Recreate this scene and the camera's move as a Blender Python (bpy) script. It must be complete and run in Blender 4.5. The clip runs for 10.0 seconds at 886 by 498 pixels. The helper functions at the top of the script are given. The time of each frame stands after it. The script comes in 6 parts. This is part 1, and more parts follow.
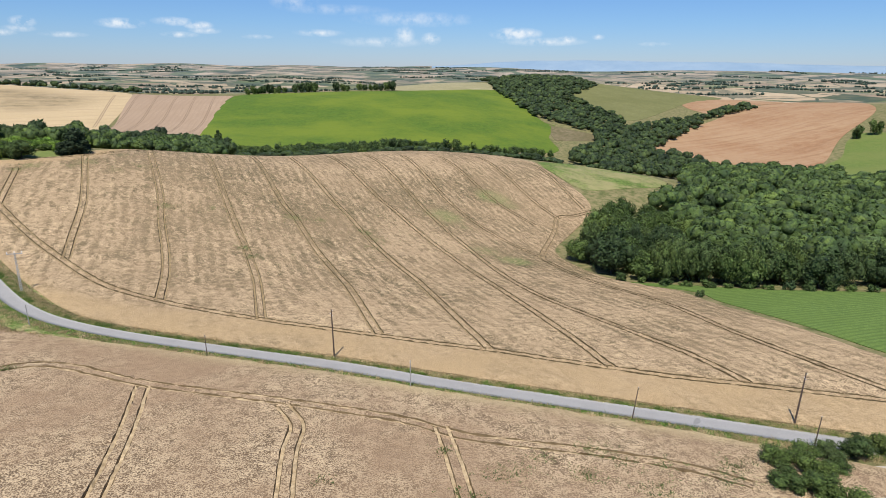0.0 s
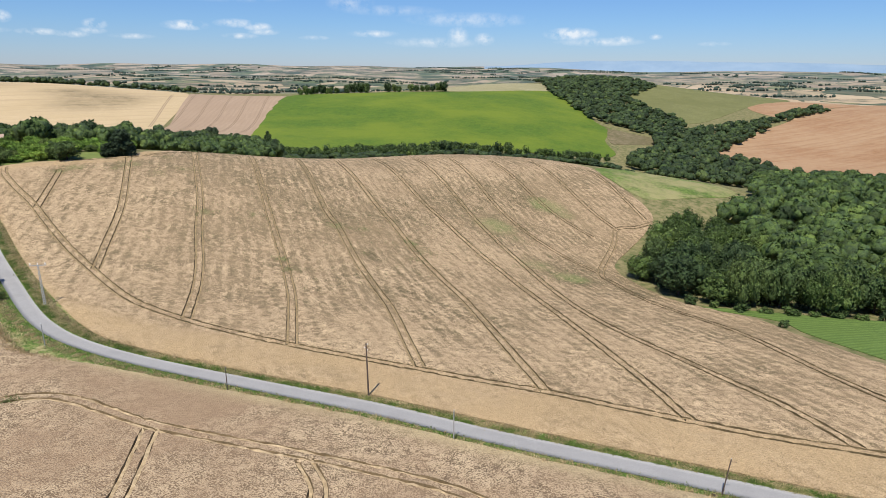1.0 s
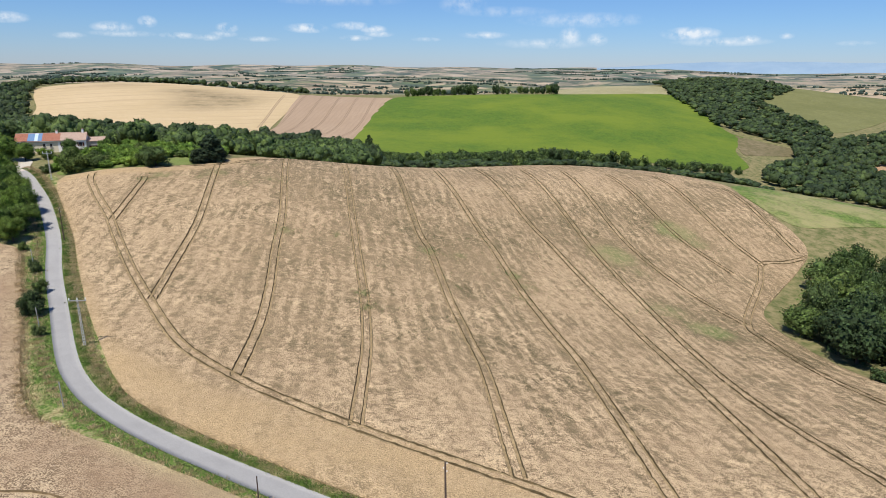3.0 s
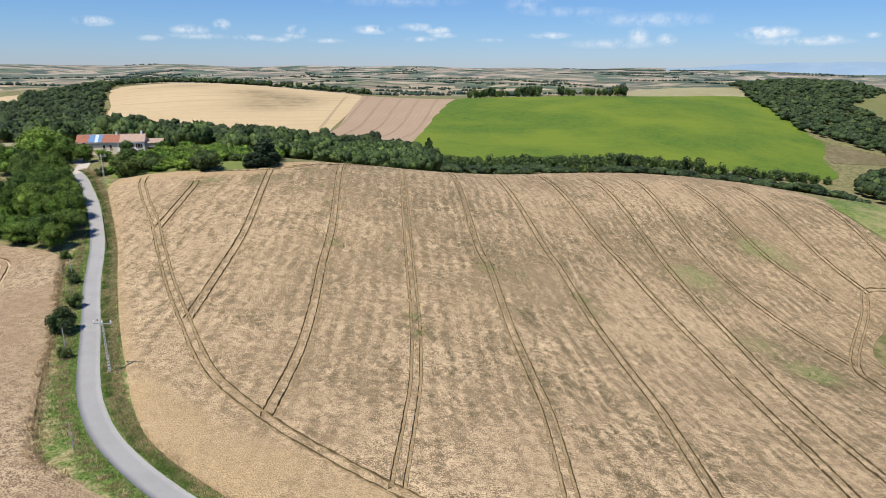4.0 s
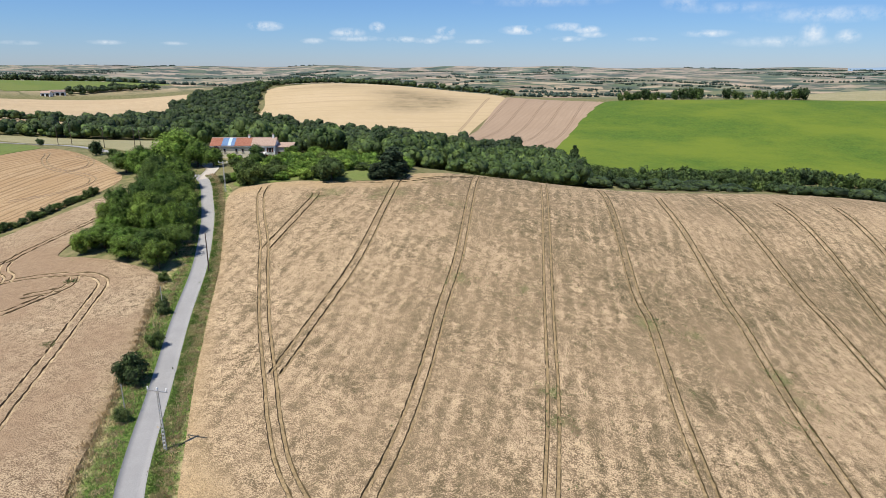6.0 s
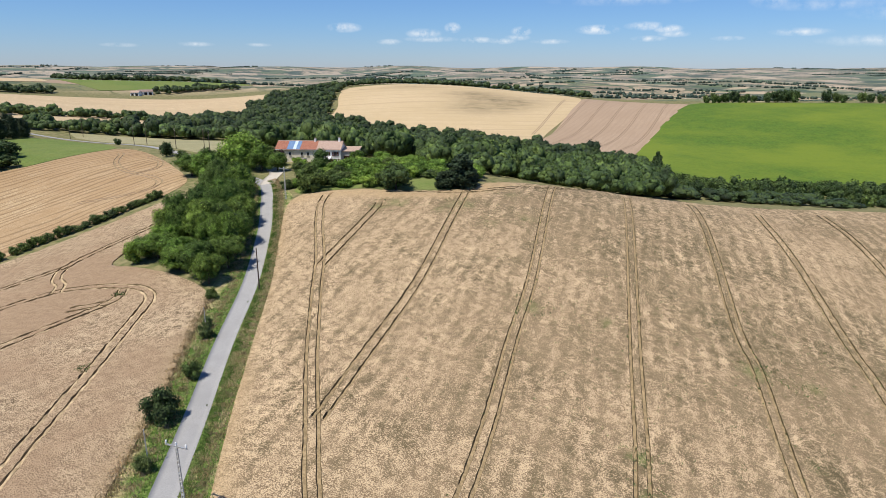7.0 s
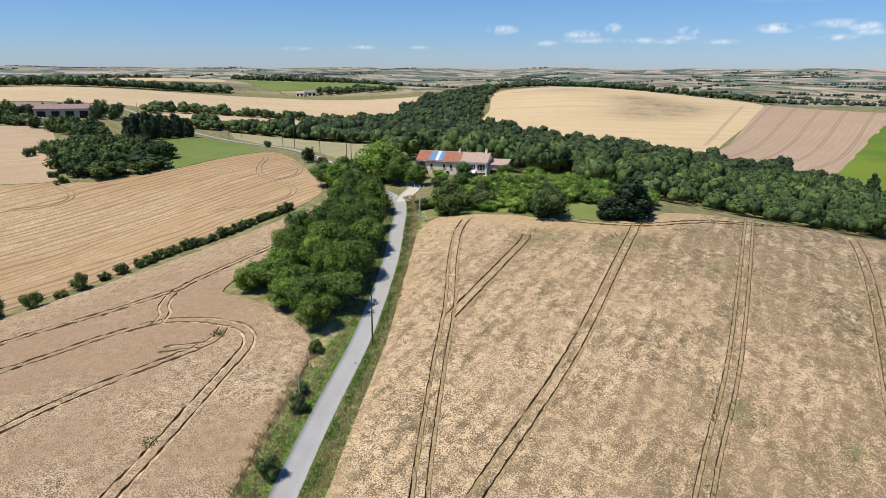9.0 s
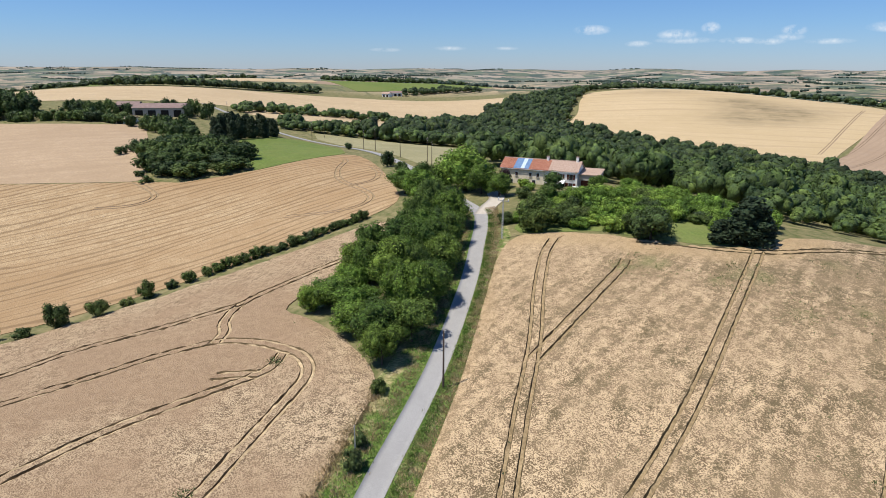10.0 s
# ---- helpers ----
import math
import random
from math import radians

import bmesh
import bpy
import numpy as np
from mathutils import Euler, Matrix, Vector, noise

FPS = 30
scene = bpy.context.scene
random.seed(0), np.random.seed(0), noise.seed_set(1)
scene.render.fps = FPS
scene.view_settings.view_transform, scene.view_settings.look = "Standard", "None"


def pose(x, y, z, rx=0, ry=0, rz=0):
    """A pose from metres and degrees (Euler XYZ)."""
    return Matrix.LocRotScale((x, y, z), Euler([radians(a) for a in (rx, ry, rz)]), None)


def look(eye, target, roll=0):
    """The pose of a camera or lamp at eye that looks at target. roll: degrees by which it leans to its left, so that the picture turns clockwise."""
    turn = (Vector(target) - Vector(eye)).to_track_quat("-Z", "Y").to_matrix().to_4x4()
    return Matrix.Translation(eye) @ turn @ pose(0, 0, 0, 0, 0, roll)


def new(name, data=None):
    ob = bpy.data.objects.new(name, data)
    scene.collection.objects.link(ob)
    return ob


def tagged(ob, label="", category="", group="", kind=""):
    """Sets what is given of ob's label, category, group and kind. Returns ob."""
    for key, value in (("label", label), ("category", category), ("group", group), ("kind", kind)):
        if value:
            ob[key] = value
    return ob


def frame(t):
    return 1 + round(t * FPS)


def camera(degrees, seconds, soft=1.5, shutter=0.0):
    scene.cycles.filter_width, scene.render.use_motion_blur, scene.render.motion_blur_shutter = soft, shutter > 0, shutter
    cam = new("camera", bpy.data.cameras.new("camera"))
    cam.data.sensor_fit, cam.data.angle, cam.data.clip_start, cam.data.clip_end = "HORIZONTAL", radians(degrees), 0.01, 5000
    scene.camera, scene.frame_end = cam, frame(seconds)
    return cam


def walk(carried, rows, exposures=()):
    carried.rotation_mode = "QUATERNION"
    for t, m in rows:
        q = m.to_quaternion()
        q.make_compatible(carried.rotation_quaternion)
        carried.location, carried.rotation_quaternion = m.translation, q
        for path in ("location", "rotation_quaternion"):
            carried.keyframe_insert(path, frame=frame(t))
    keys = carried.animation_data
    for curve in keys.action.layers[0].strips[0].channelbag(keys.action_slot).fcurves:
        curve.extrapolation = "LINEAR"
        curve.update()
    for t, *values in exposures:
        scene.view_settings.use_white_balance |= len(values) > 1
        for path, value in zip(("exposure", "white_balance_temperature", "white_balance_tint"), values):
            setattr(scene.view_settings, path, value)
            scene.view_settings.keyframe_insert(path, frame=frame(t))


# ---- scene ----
from mathutils.geometry import delaunay_2d_cdt

cam = camera(71.4, 10.0, soft=0.5)
ROWS = [
    (0.0, 0.00, 0.00, 55.02, 73.50, -0.36, 0.00),
    (0.5, -0.28, 8.58, 55.02, 73.51, -0.40, 2.26),
    (1.0, -0.77, 16.79, 54.99, 73.51, -0.39, 4.68),
    (1.5, -1.59, 25.31, 55.11, 73.51, -0.41, 7.33),
    (2.0, -2.79, 33.68, 55.11, 73.53, -0.40, 9.54),
    (3.5, -8.48, 58.66, 55.35, 73.55, -0.40, 17.14),
    (4.0, -11.21, 66.68, 55.32, 73.58, -0.37, 20.03),
    (4.5, -14.62, 74.92, 55.31, 73.61, -0.34, 23.13),
    (5.0, -18.10, 82.79, 55.36, 73.58, -0.30, 26.35),
    (5.5, -22.06, 90.36, 55.31, 73.56, -0.25, 29.65),
    (7.0, -36.16, 111.44, 55.56, 73.56, -0.19, 39.53),
    (7.5, -41.68, 117.93, 55.68, 73.58, -0.14, 42.87),
    (8.0, -47.78, 123.90, 55.69, 73.55, -0.07, 46.08),
    (8.5, -54.22, 129.48, 55.71, 73.64, -0.09, 49.56),
    (9.0, -60.80, 134.43, 55.79, 73.67, -0.20, 53.30),
    (9.5, -67.64, 139.11, 55.71, 73.68, -0.21, 57.28),
    (10.0, -74.64, 143.18, 55.65, 73.72, -0.25, 60.97),
]
walk(cam, [(t, pose(x, y, z, rx, ry, rz)) for t, x, y, z, rx, ry, rz in ROWS])

# ---- world, sun ----
SUN_EL, SUN_TO = 64.0, (-0.24, -0.97)
sun_az = math.atan2(SUN_TO[0], SUN_TO[1])
sky_world = bpy.data.worlds.new("sky")
scene.world = sky_world
sky_world.use_nodes = True
wn, wl = sky_world.node_tree.nodes, sky_world.node_tree.links
sky = wn.new("ShaderNodeTexSky")
sky.sky_type, sky.sun_disc = "NISHITA", False
sky.sun_elevation, sky.sun_rotation = radians(SUN_EL), sun_az
sky.altitude, sky.air_density, sky.dust_density, sky.ozone_density = 300, 1.0, 0.1, 2.0
tintn = wn.new("ShaderNodeMix")
tintn.data_type, tintn.blend_type = "RGBA", "MULTIPLY"
tintn.inputs[0].default_value = 1.0
wl.new(sky.outputs[0], tintn.inputs[6])


def wmath(op, a, b=0.0, c=0.0):
    n = wn.new("ShaderNodeMath")
    n.operation = op
    for i, v in enumerate((a, b, c)):
        if hasattr(v, "is_output"):
            wl.new(v, n.inputs[i])
        else:
            n.inputs[i].default_value = v
    return n.outputs[0]


# fair-weather clouds low over the horizon: azimuth, elevation, width, height (degrees), strength
CLOUDS = [(-41.2, 2.8, 1.7, .5, .8), (-38.7, 3.3, .8, .5, .85), (-32.7, 3.0, 1.0, .45, .85), (-34.3, 2.2, 1.3, .3, .7), (-26.2, 3.1, 2.0, .45, .85), (-22.4, 3.35, 1.8, .4, .75), (-20.5, 3.1, 1.3, .4, .85), (-20.0, 2.7, 1.4, .3, .7), (-22.0, 2.35, 1.6, .28, .65),
          (-30.2, 2.15, 1.8, .25, .5), (-40.6, 2.35, 2.6, .3, .6), (-36.5, 2.3, 1.6, .3, .65), (-33.0, 2.5, 1.2, .3, .5), (-10.8, 2.7, 2.4, .35, .6), (-15.9, 2.3, 1.4, .22, .45), (-3.4, 2.6, 1.0, .85, .85), (-1.1, 2.3, 1.0, .6, .75), (-5.5, 2.0, 4.5, .5, .4), (6.4, 2.75, 2.5, .6, .95), (8.8, 2.1, 4.0, .4, .6), (10.8, 2.25, 1.0, .4, .8), (13.4, 2.5, .6, .28, .8),
          (-48.1, 3.25, 1.7, .45, .85), (-44.2, 2.1, 1.2, .3, .75), (-60.4, 1.75, 1.6, .22, .4), (-55.4, 1.76, 1.2, .18, .35), (-66.0, 1.6, 1.6, .2, .3), (-2.4, 3.9, 6.0, .7, .38), (-9.0, 4.6, 5.0, .5, .25), (-12.7, 5.2, 2.2, .9, .35), (-24, 5.4, 7.0, .5, .2), (18, 1.9, 1.4, .22, .4)]
geo = wn.new("ShaderNodeTexCoord")
split = wn.new("ShaderNodeSeparateXYZ")
wl.new(geo.outputs["Generated"], split.inputs[0])
az = wmath("MULTIPLY", wmath("ARCTAN2", split.outputs[0], split.outputs[1]), 57.29578)
el = wmath("MULTIPLY", wmath("ARCSINE", split.outputs[2]), 57.29578)
air = wn.new("ShaderNodeValToRGB")
low_air = air.color_ramp.elements.new(0.25)
for stop, hue in zip(air.color_ramp.elements, ((0.55, 0.71, 1.14, 1), (0.51, 0.74, 1.15, 1), (0.52, 0.77, 1.12, 1))):
    stop.color = hue
wl.new(wmath("MULTIPLY", el, 1 / 14.0), air.inputs[0])
wl.new(air.outputs[0], tintn.inputs[7])
both = wn.new("ShaderNodeCombineXYZ")
wl.new(az, both.inputs[0])
wl.new(el, both.inputs[1])
puff = wn.new("ShaderNodeTexNoise")
puff.inputs["Scale"].default_value, puff.inputs["Detail"].default_value, puff.inputs["Roughness"].default_value = 0.85, 7.0, 0.62
wl.new(both.outputs[0], puff.inputs["Vector"])
cover = 0.0
for caz, cel, cw, ch, cs in CLOUDS:
    off_v = wn.new("ShaderNodeVectorMath")
    off_v.operation = "SUBTRACT"
    off_v.inputs[1].default_value = (caz, cel, 0)
    wl.new(both.outputs[0], off_v.inputs[0])
    mul_v = wn.new("ShaderNodeVectorMath")
    mul_v.operation = "MULTIPLY"
    mul_v.inputs[1].default_value = (1 / cw, 1 / ch, 0)
    wl.new(off_v.outputs[0], mul_v.inputs[0])
    len_v = wn.new("ShaderNodeVectorMath")
    len_v.operation = "LENGTH"
    wl.new(mul_v.outputs[0], len_v.inputs[0])
    fall = wmath("MULTIPLY", wmath("SUBTRACT", 1.0, len_v.outputs["Value"]), cs)
    cover = wmath("MAXIMUM", fall, cover)
veil = wn.new("ShaderNodeMapRange")
veil.inputs["From Min"].default_value, veil.inputs["From Max"].default_value = 0.0, 0.8
wl.new(wmath("MULTIPLY", cover, wmath("MULTIPLY_ADD", puff.outputs["Fac"], 5.5, -2.05)), veil.inputs[0])
veil.inputs["To Max"].default_value = 0.78
clouds = wn.new("ShaderNodeMix")
clouds.data_type = "RGBA"
clouds.inputs[7].default_value = (9.2, 9.6, 10.0, 1)
wl.new(veil.outputs[0], clouds.inputs[0])
wl.new(tintn.outputs[2], clouds.inputs[6])
wl.new(clouds.outputs[2], wn["Background"].inputs[0])
wn["Background"].inputs[1].default_value = 0.085
sun = new("sun", bpy.data.lights.new("sun", "SUN"))
sun.data.energy, sun.data.angle, sun.data.color = 4.7, radians(0.55), (1.0, 0.95, 0.87)
_n = math.hypot(*SUN_TO)
sun.matrix_world = look((SUN_TO[0] / _n * math.cos(radians(SUN_EL)), SUN_TO[1] / _n * math.cos(radians(SUN_EL)), math.sin(radians(SUN_EL))), (0, 0, 0))
scene.view_settings.exposure = 0.22

# ---- the lie of the land: broad swells on two regular grids ----
# the plan below is drawn in units of UNIT metres and laid out at full size at the end
UNIT = 1.31
NEAR = [-1, -0.5, -0.9, 0.7, -0, 2.7, -1, -0.8, 1.3,
        1.9, -0.3, -7, -1.7, -0.5, -1.4, -0.3, 0.4, 1.1,
        -0.9, 2.5, -1.2, 1.2, 0, -4.7, -0.9, -0.5, -1.1,
        -3, 2.1, 2.2, 6.8, 5.9, 0.3, -6.1, -5, -1.6,
        0.7, 1.6, -0.9, -2.4, -1.2, 5.1, 1.6, 2.3, 2.3,
        -0.5, 0.1, -0.1, -2.3, -2.7, 4.4, 6.2, 5.1, 1.7,
        -1, -0.5, 1.3, 1.1, -1.4, -3.1, -4, -2.9, -1.6]
FAR = [1.9, 6.4, 10.1, 3.5, -3.6, 8.3, 8.3, 4.5, 0.8, 0,
        7.9, 21.1, 18.8, 12.1, 11.5, 5.1, -9.2, -1.5, 1.3, 0.1,
        6.3, 5.5, -10.3, -5.7, 0.9, 4.7, -0.9, -0.4, 4.9, 0.7,
        2.2, -2.7, 11, 16.6, -11.6, 0.5, -8.5, -19.1, 7.8, 3.2,
        5.1, 10.4, 20.3, 7.4, 5.8, 21.7, 9, -9, 11.3, 8.5,
        2.5, 3.9, -1.4, -5.3, 6.6, -3.4, 2.3, -0.1, -0.7, 5.8,
        0.5, 0.8, 0.8, 5.5, 7.4, -0.4, 9.9, 9.4, -4.5, -0.7]
NEAR_AT = np.array([(x, y) for y in range(40, 410, 60) for x in range(-330, 160, 60)], float)
FAR_AT = np.array([(-900 + 170 * i, 170 * j) for j in range(7) for i in range(10)], float)


HILLS = [(150, 1010, 110, 20), (0, 880, 80, 11), (420, 1080, 120, 10), (-640, 430, 200, -7.5), (-610, 110, 140, -5),
         (-1090, 150, 140, 24), (-1060, 370, 130, 20), (-980, 580, 140, 20)]


def land(x, y):
    """Ground height at plan places x, y (arrays)."""
    x, y = np.atleast_1d(np.asarray(x, float)), np.atleast_1d(np.asarray(y, float))
    r = np.hypot(x + 60, y - 100)
    z = -14 + 57 * np.clip((r - 1200) / 2600, 0, 1) ** 1.6
    for (cx, cy), w in zip(NEAR_AT, NEAR):
        z = z + w * np.exp(-((x - cx) ** 2 + (y - cy) ** 2) / (2 * 52.0 ** 2))
    for (cx, cy), w in zip(FAR_AT, FAR):
        z = z + w * np.exp(-((x - cx) ** 2 + (y - cy) ** 2) / (2 * 150.0 ** 2))
    for cx, cy, sx, w in HILLS:
        z = z + w * np.exp(-((x - cx) ** 2 + (y - cy) ** 2) / (2 * sx ** 2))
    far = np.clip((r - 900) / 900, 0, 1)
    z = z + far * (7 * np.sin(x / 310 + 1.3 * np.sin(y / 420)) * np.sin(y / 270 + 0.7) + 4 * np.sin(x / 130 + y / 190) - 3)
    return z


def land1(x, y):
    return float(land(x, y)[0])


# ---- materials ----
def material(name, build):
    mat = bpy.data.materials.new(name)
    mat.use_nodes = True
    nt = mat.node_tree
    bsdf = nt.nodes["Principled BSDF"]
    bsdf.inputs["Specular IOR Level"].default_value = 0.15
    build(nt, bsdf)
    return mat


def node(nt, kind, **values):
    n = nt.nodes.new(kind)
    for k, v in values.items():
        if k in n.inputs:
            n.inputs[k].default_value = v
    return n


def place(nt, rz=0.0, scale=(1, 1, 1)):
    """World-size coordinates, turned by rz degrees and scaled."""
    co = nt.nodes.new("ShaderNodeTexCoord")
    turn = nt.nodes.new("ShaderNodeMapping")
    turn.vector_type = "POINT"
    turn.inputs["Rotation"].default_value = (0, 0, radians(rz))
    nt.links.new(co.outputs["Object"], turn.inputs[0])
    mul = nt.nodes.new("ShaderNodeVectorMath")
    mul.operation = "MULTIPLY"
    mul.inputs[1].default_value = scale
    nt.links.new(turn.outputs[0], mul.inputs[0])
    return mul.outputs[0]


def fractal(nt, vec, scale, detail=4.0, rough=0.55):
    n = node(nt, "ShaderNodeTexNoise", Scale=scale, Detail=detail, Roughness=rough)
    nt.links.new(vec, n.inputs["Vector"])
    return n.outputs["Fac"]


def ramp(nt, fac, stops):
    r = nt.nodes.new("ShaderNodeValToRGB")
    els = r.color_ramp.elements
    while len(els) < len(stops):
        els.new(0.5)
    for e, (p, c) in zip(els, stops):
        e.position, e.color = p, (*c, 1) if len(c) == 3 else c
    nt.links.new(fac, r.inputs[0])
    return r.outputs[0]


def mix(nt, fac, a, b, mode="MIX"):
    m = nt.nodes.new("ShaderNodeMix")
    m.data_type, m.blend_type = "RGBA", mode
    for sock, v in ((m.inputs[0], fac), (m.inputs[6], a), (m.inputs[7], b)):
        if hasattr(v, "is_output"):
            nt.links.new(v, sock)
        else:
            sock.default_value = v if isinstance(v, float) else (*v, 1)
    return m.outputs[2]


def grey(v):
    return (v, v, v)


def bump(nt, bsdf, height, strength, distance):
    b = node(nt, "ShaderNodeBump", Strength=strength, Distance=distance)
    nt.links.new(height, b.inputs["Height"])
    nt.links.new(b.outputs[0], bsdf.inputs["Normal"])


def maths(nt, op, a, b=0.0, c=0.0):
    n = nt.nodes.new("ShaderNodeMath")
    n.operation = op
    for i, v in enumerate((a, b, c)):
        if hasattr(v, "is_output"):
            nt.links.new(v, n.inputs[i])
        else:
            n.inputs[i].default_value = v
    return n.outputs[0]


def attribute(nt, name):
    at = nt.nodes.new("ShaderNodeAttribute")
    at.attribute_name = name
    return at.outputs["Fac"]


def crop_material(name, light, dark, weed=None, rows_deg=0.0, stain=0.5, grain=3.1, tint=None, lines=None, strip=None, broad_size=0.022, fleck=0.92):
    """A crop seen from above: grain of ears, shade of the gaps painted as dark flecks, broad stains, weeds in drill
    rows, drill lines.
    """
    def build(nt, bsdf):
        p = place(nt)
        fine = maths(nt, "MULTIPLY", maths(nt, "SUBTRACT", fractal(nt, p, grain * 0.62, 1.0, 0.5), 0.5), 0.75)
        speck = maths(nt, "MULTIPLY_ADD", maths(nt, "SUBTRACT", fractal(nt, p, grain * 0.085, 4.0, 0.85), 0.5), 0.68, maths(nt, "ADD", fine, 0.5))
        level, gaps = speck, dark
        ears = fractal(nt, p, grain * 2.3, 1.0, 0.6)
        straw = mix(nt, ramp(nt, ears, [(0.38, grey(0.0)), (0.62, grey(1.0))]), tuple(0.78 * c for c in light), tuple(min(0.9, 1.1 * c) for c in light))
        if weed:
            # weeds stand in broken drill rows, thicker in some places
            at = attribute(nt, "weeds")
            xyz = nt.nodes.new("ShaderNodeSeparateXYZ")
            nt.links.new(place(nt, rows_deg), xyz.inputs[0])
            drift = maths(nt, "MULTIPLY_ADD", fractal(nt, p, 0.03, 3.0, 0.6), 9.0, xyz.outputs[0])
            rows = maths(nt, "SINE", maths(nt, "MULTIPLY", drift, 6.2832 / 2.7))
            streak = fractal(nt, place(nt, rows_deg, (1.0, 0.16, 1.0)), 0.6, 4.0, 0.7)
            clump = fractal(nt, p, 0.42, 5.0, 0.72)
            broad2 = fractal(nt, p, 0.03, 4.0, 0.6)
            tot = maths(nt, "MULTIPLY_ADD", broad2, 1.2, maths(nt, "MULTIPLY_ADD", streak, 1.5, maths(nt, "MULTIPLY_ADD", clump, 1.1, maths(nt, "MULTIPLY", rows, 0.10))))
            tot = maths(nt, "MULTIPLY_ADD", at, 0.66, maths(nt, "ADD", tot, -1.585))
            amount = ramp(nt, tot, [(0.32, grey(0.0)), (0.55, grey(0.6)), (0.78, grey(1.0))])
            level = maths(nt, "MULTIPLY_ADD", amount, -0.095, speck)
            shade = mix(nt, ramp(nt, at, [(0.55, grey(0.0)), (0.85, grey(0.95))]), weed, (0.085, 0.145, 0.03))
            gaps = mix(nt, amount, dark, shade)
            straw = mix(nt, maths(nt, "MULTIPLY", amount, 0.42), straw, tint or dark)
        # dark flecks put the shade between ears and stalks into the colour
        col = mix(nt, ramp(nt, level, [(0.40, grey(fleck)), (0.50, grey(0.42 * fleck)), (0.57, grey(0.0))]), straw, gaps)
        mid = fractal(nt, p, 0.16, 4.0, 0.6)
        col = mix(nt, ramp(nt, mid, [(0.44, grey(0.0)), (0.62, grey(0.28))]), col, tint or dark)
        broad = fractal(nt, p, broad_size, 6.0, 0.65)
        col = mix(nt, ramp(nt, broad, [(0.42, grey(0.0)), (0.58, grey(stain))]), col, tint or dark)
        if strip:
            wob = fractal(nt, p, 0.09, 5.0, 0.6)
            edge = maths(nt, "MULTIPLY", attribute(nt, "headland"), ramp(nt, wob, [(0.25, grey(0.25)), (0.6, grey(0.9))]))
            fine = ramp(nt, fractal(nt, p, 5.0, 4.0, 0.8), [(0.38, tuple(c * 0.55 for c in strip)), (0.6, tuple(min(1.0, c * 1.25) for c in strip))])
            col = mix(nt, edge, col, fine)
        if lines:
            deg, gap, depth = lines[:3]
            thin, wander = lines[3:] if len(lines) > 3 else (0.55, 0.5)
            xyz = nt.nodes.new("ShaderNodeSeparateXYZ")
            nt.links.new(place(nt, deg), xyz.inputs[0])
            wob = maths(nt, "MULTIPLY_ADD", fractal(nt, place(nt, deg, (1.0, 0.25, 1.0)), 0.16 / gap, 3.0, 0.55), gap * wander * 4, xyz.outputs[0])
            streak = fractal(nt, place(nt, deg, (1.0, 0.03, 1.0)), 1.3 / gap, 5.0, 0.7)
            col = mix(nt, ramp(nt, streak, [(0.44, grey(0.0)), (0.58, grey(min(0.75, depth)))]), col, tint or dark)
            sn = maths(nt, "SINE", maths(nt, "MULTIPLY", wob, 6.2832 / gap))
            brk = fractal(nt, place(nt, deg, (1.0, 0.12, 1.0)), 0.5 / gap, 4.0, 0.6)
            tot = maths(nt, "MULTIPLY", maths(nt, "MULTIPLY_ADD", brk, 2.4, sn), 0.4)
            col = mix(nt, ramp(nt, tot, [(thin, grey(0.0)), (thin + 0.2, grey(depth))]), col, tuple(0.85 * c for c in dark))
        nt.links.new(col, bsdf.inputs["Base Color"])
        bsdf.inputs["Roughness"].default_value = 0.85
        bump(nt, bsdf, speck, 1.0, 0.26)
    return material(name, build)


def plain_material(name, a, b, scale, rough=0.8, bump_d=0.02, metal=0.0, detail=4.0):
    def build(nt, bsdf):
        p = place(nt)
        n = fractal(nt, p, scale, detail, 0.65)
        big = fractal(nt, p, scale * 0.13, 3.0, 0.6)
        col = mix(nt, ramp(nt, big, [(0.35, grey(0.0)), (0.7, grey(0.55))]), ramp(nt, n, [(0.35, a), (0.65, b)]), a)
        nt.links.new(col, bsdf.inputs["Base Color"])
        bsdf.inputs["Roughness"].default_value = rough
        bsdf.inputs["Metallic"].default_value = metal
        bump(nt, bsdf, n, 0.6, bump_d)
    return material(name, build)


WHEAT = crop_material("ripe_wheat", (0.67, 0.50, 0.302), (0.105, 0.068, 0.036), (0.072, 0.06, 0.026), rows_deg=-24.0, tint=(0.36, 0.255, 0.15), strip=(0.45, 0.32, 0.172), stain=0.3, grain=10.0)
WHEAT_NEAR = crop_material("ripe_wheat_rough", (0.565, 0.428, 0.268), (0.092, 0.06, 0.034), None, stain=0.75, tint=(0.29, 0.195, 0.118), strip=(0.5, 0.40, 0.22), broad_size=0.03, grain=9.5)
STUBBLE = crop_material("golden_stubble", (0.53, 0.39, 0.228), (0.16, 0.10, 0.048), None, stain=0.75, tint=(0.33, 0.215, 0.11), lines=(-13, 3.0, 0.5, 0.64, 1.3), grain=5.0, fleck=0.5, broad_size=0.016)
PALE = crop_material("pale_wheat", (0.56, 0.43, 0.26), (0.43, 0.32, 0.185), None, grain=3.0, lines=(52, 19.0, 0.45, 0.74, 1.4), strip=(0.20, 0.16, 0.09), tint=(0.45, 0.34, 0.19), broad_size=0.008, stain=0.6, fleck=0.3)
PALE_WEST = crop_material("pale_wheat_west", (0.56, 0.43, 0.265), (0.45, 0.33, 0.19), None, grain=0.6, lines=(17, 9.0, 0.5, 0.66, 0.7), tint=(0.40, 0.30, 0.175), broad_size=0.008, stain=0.4, fleck=0.3)
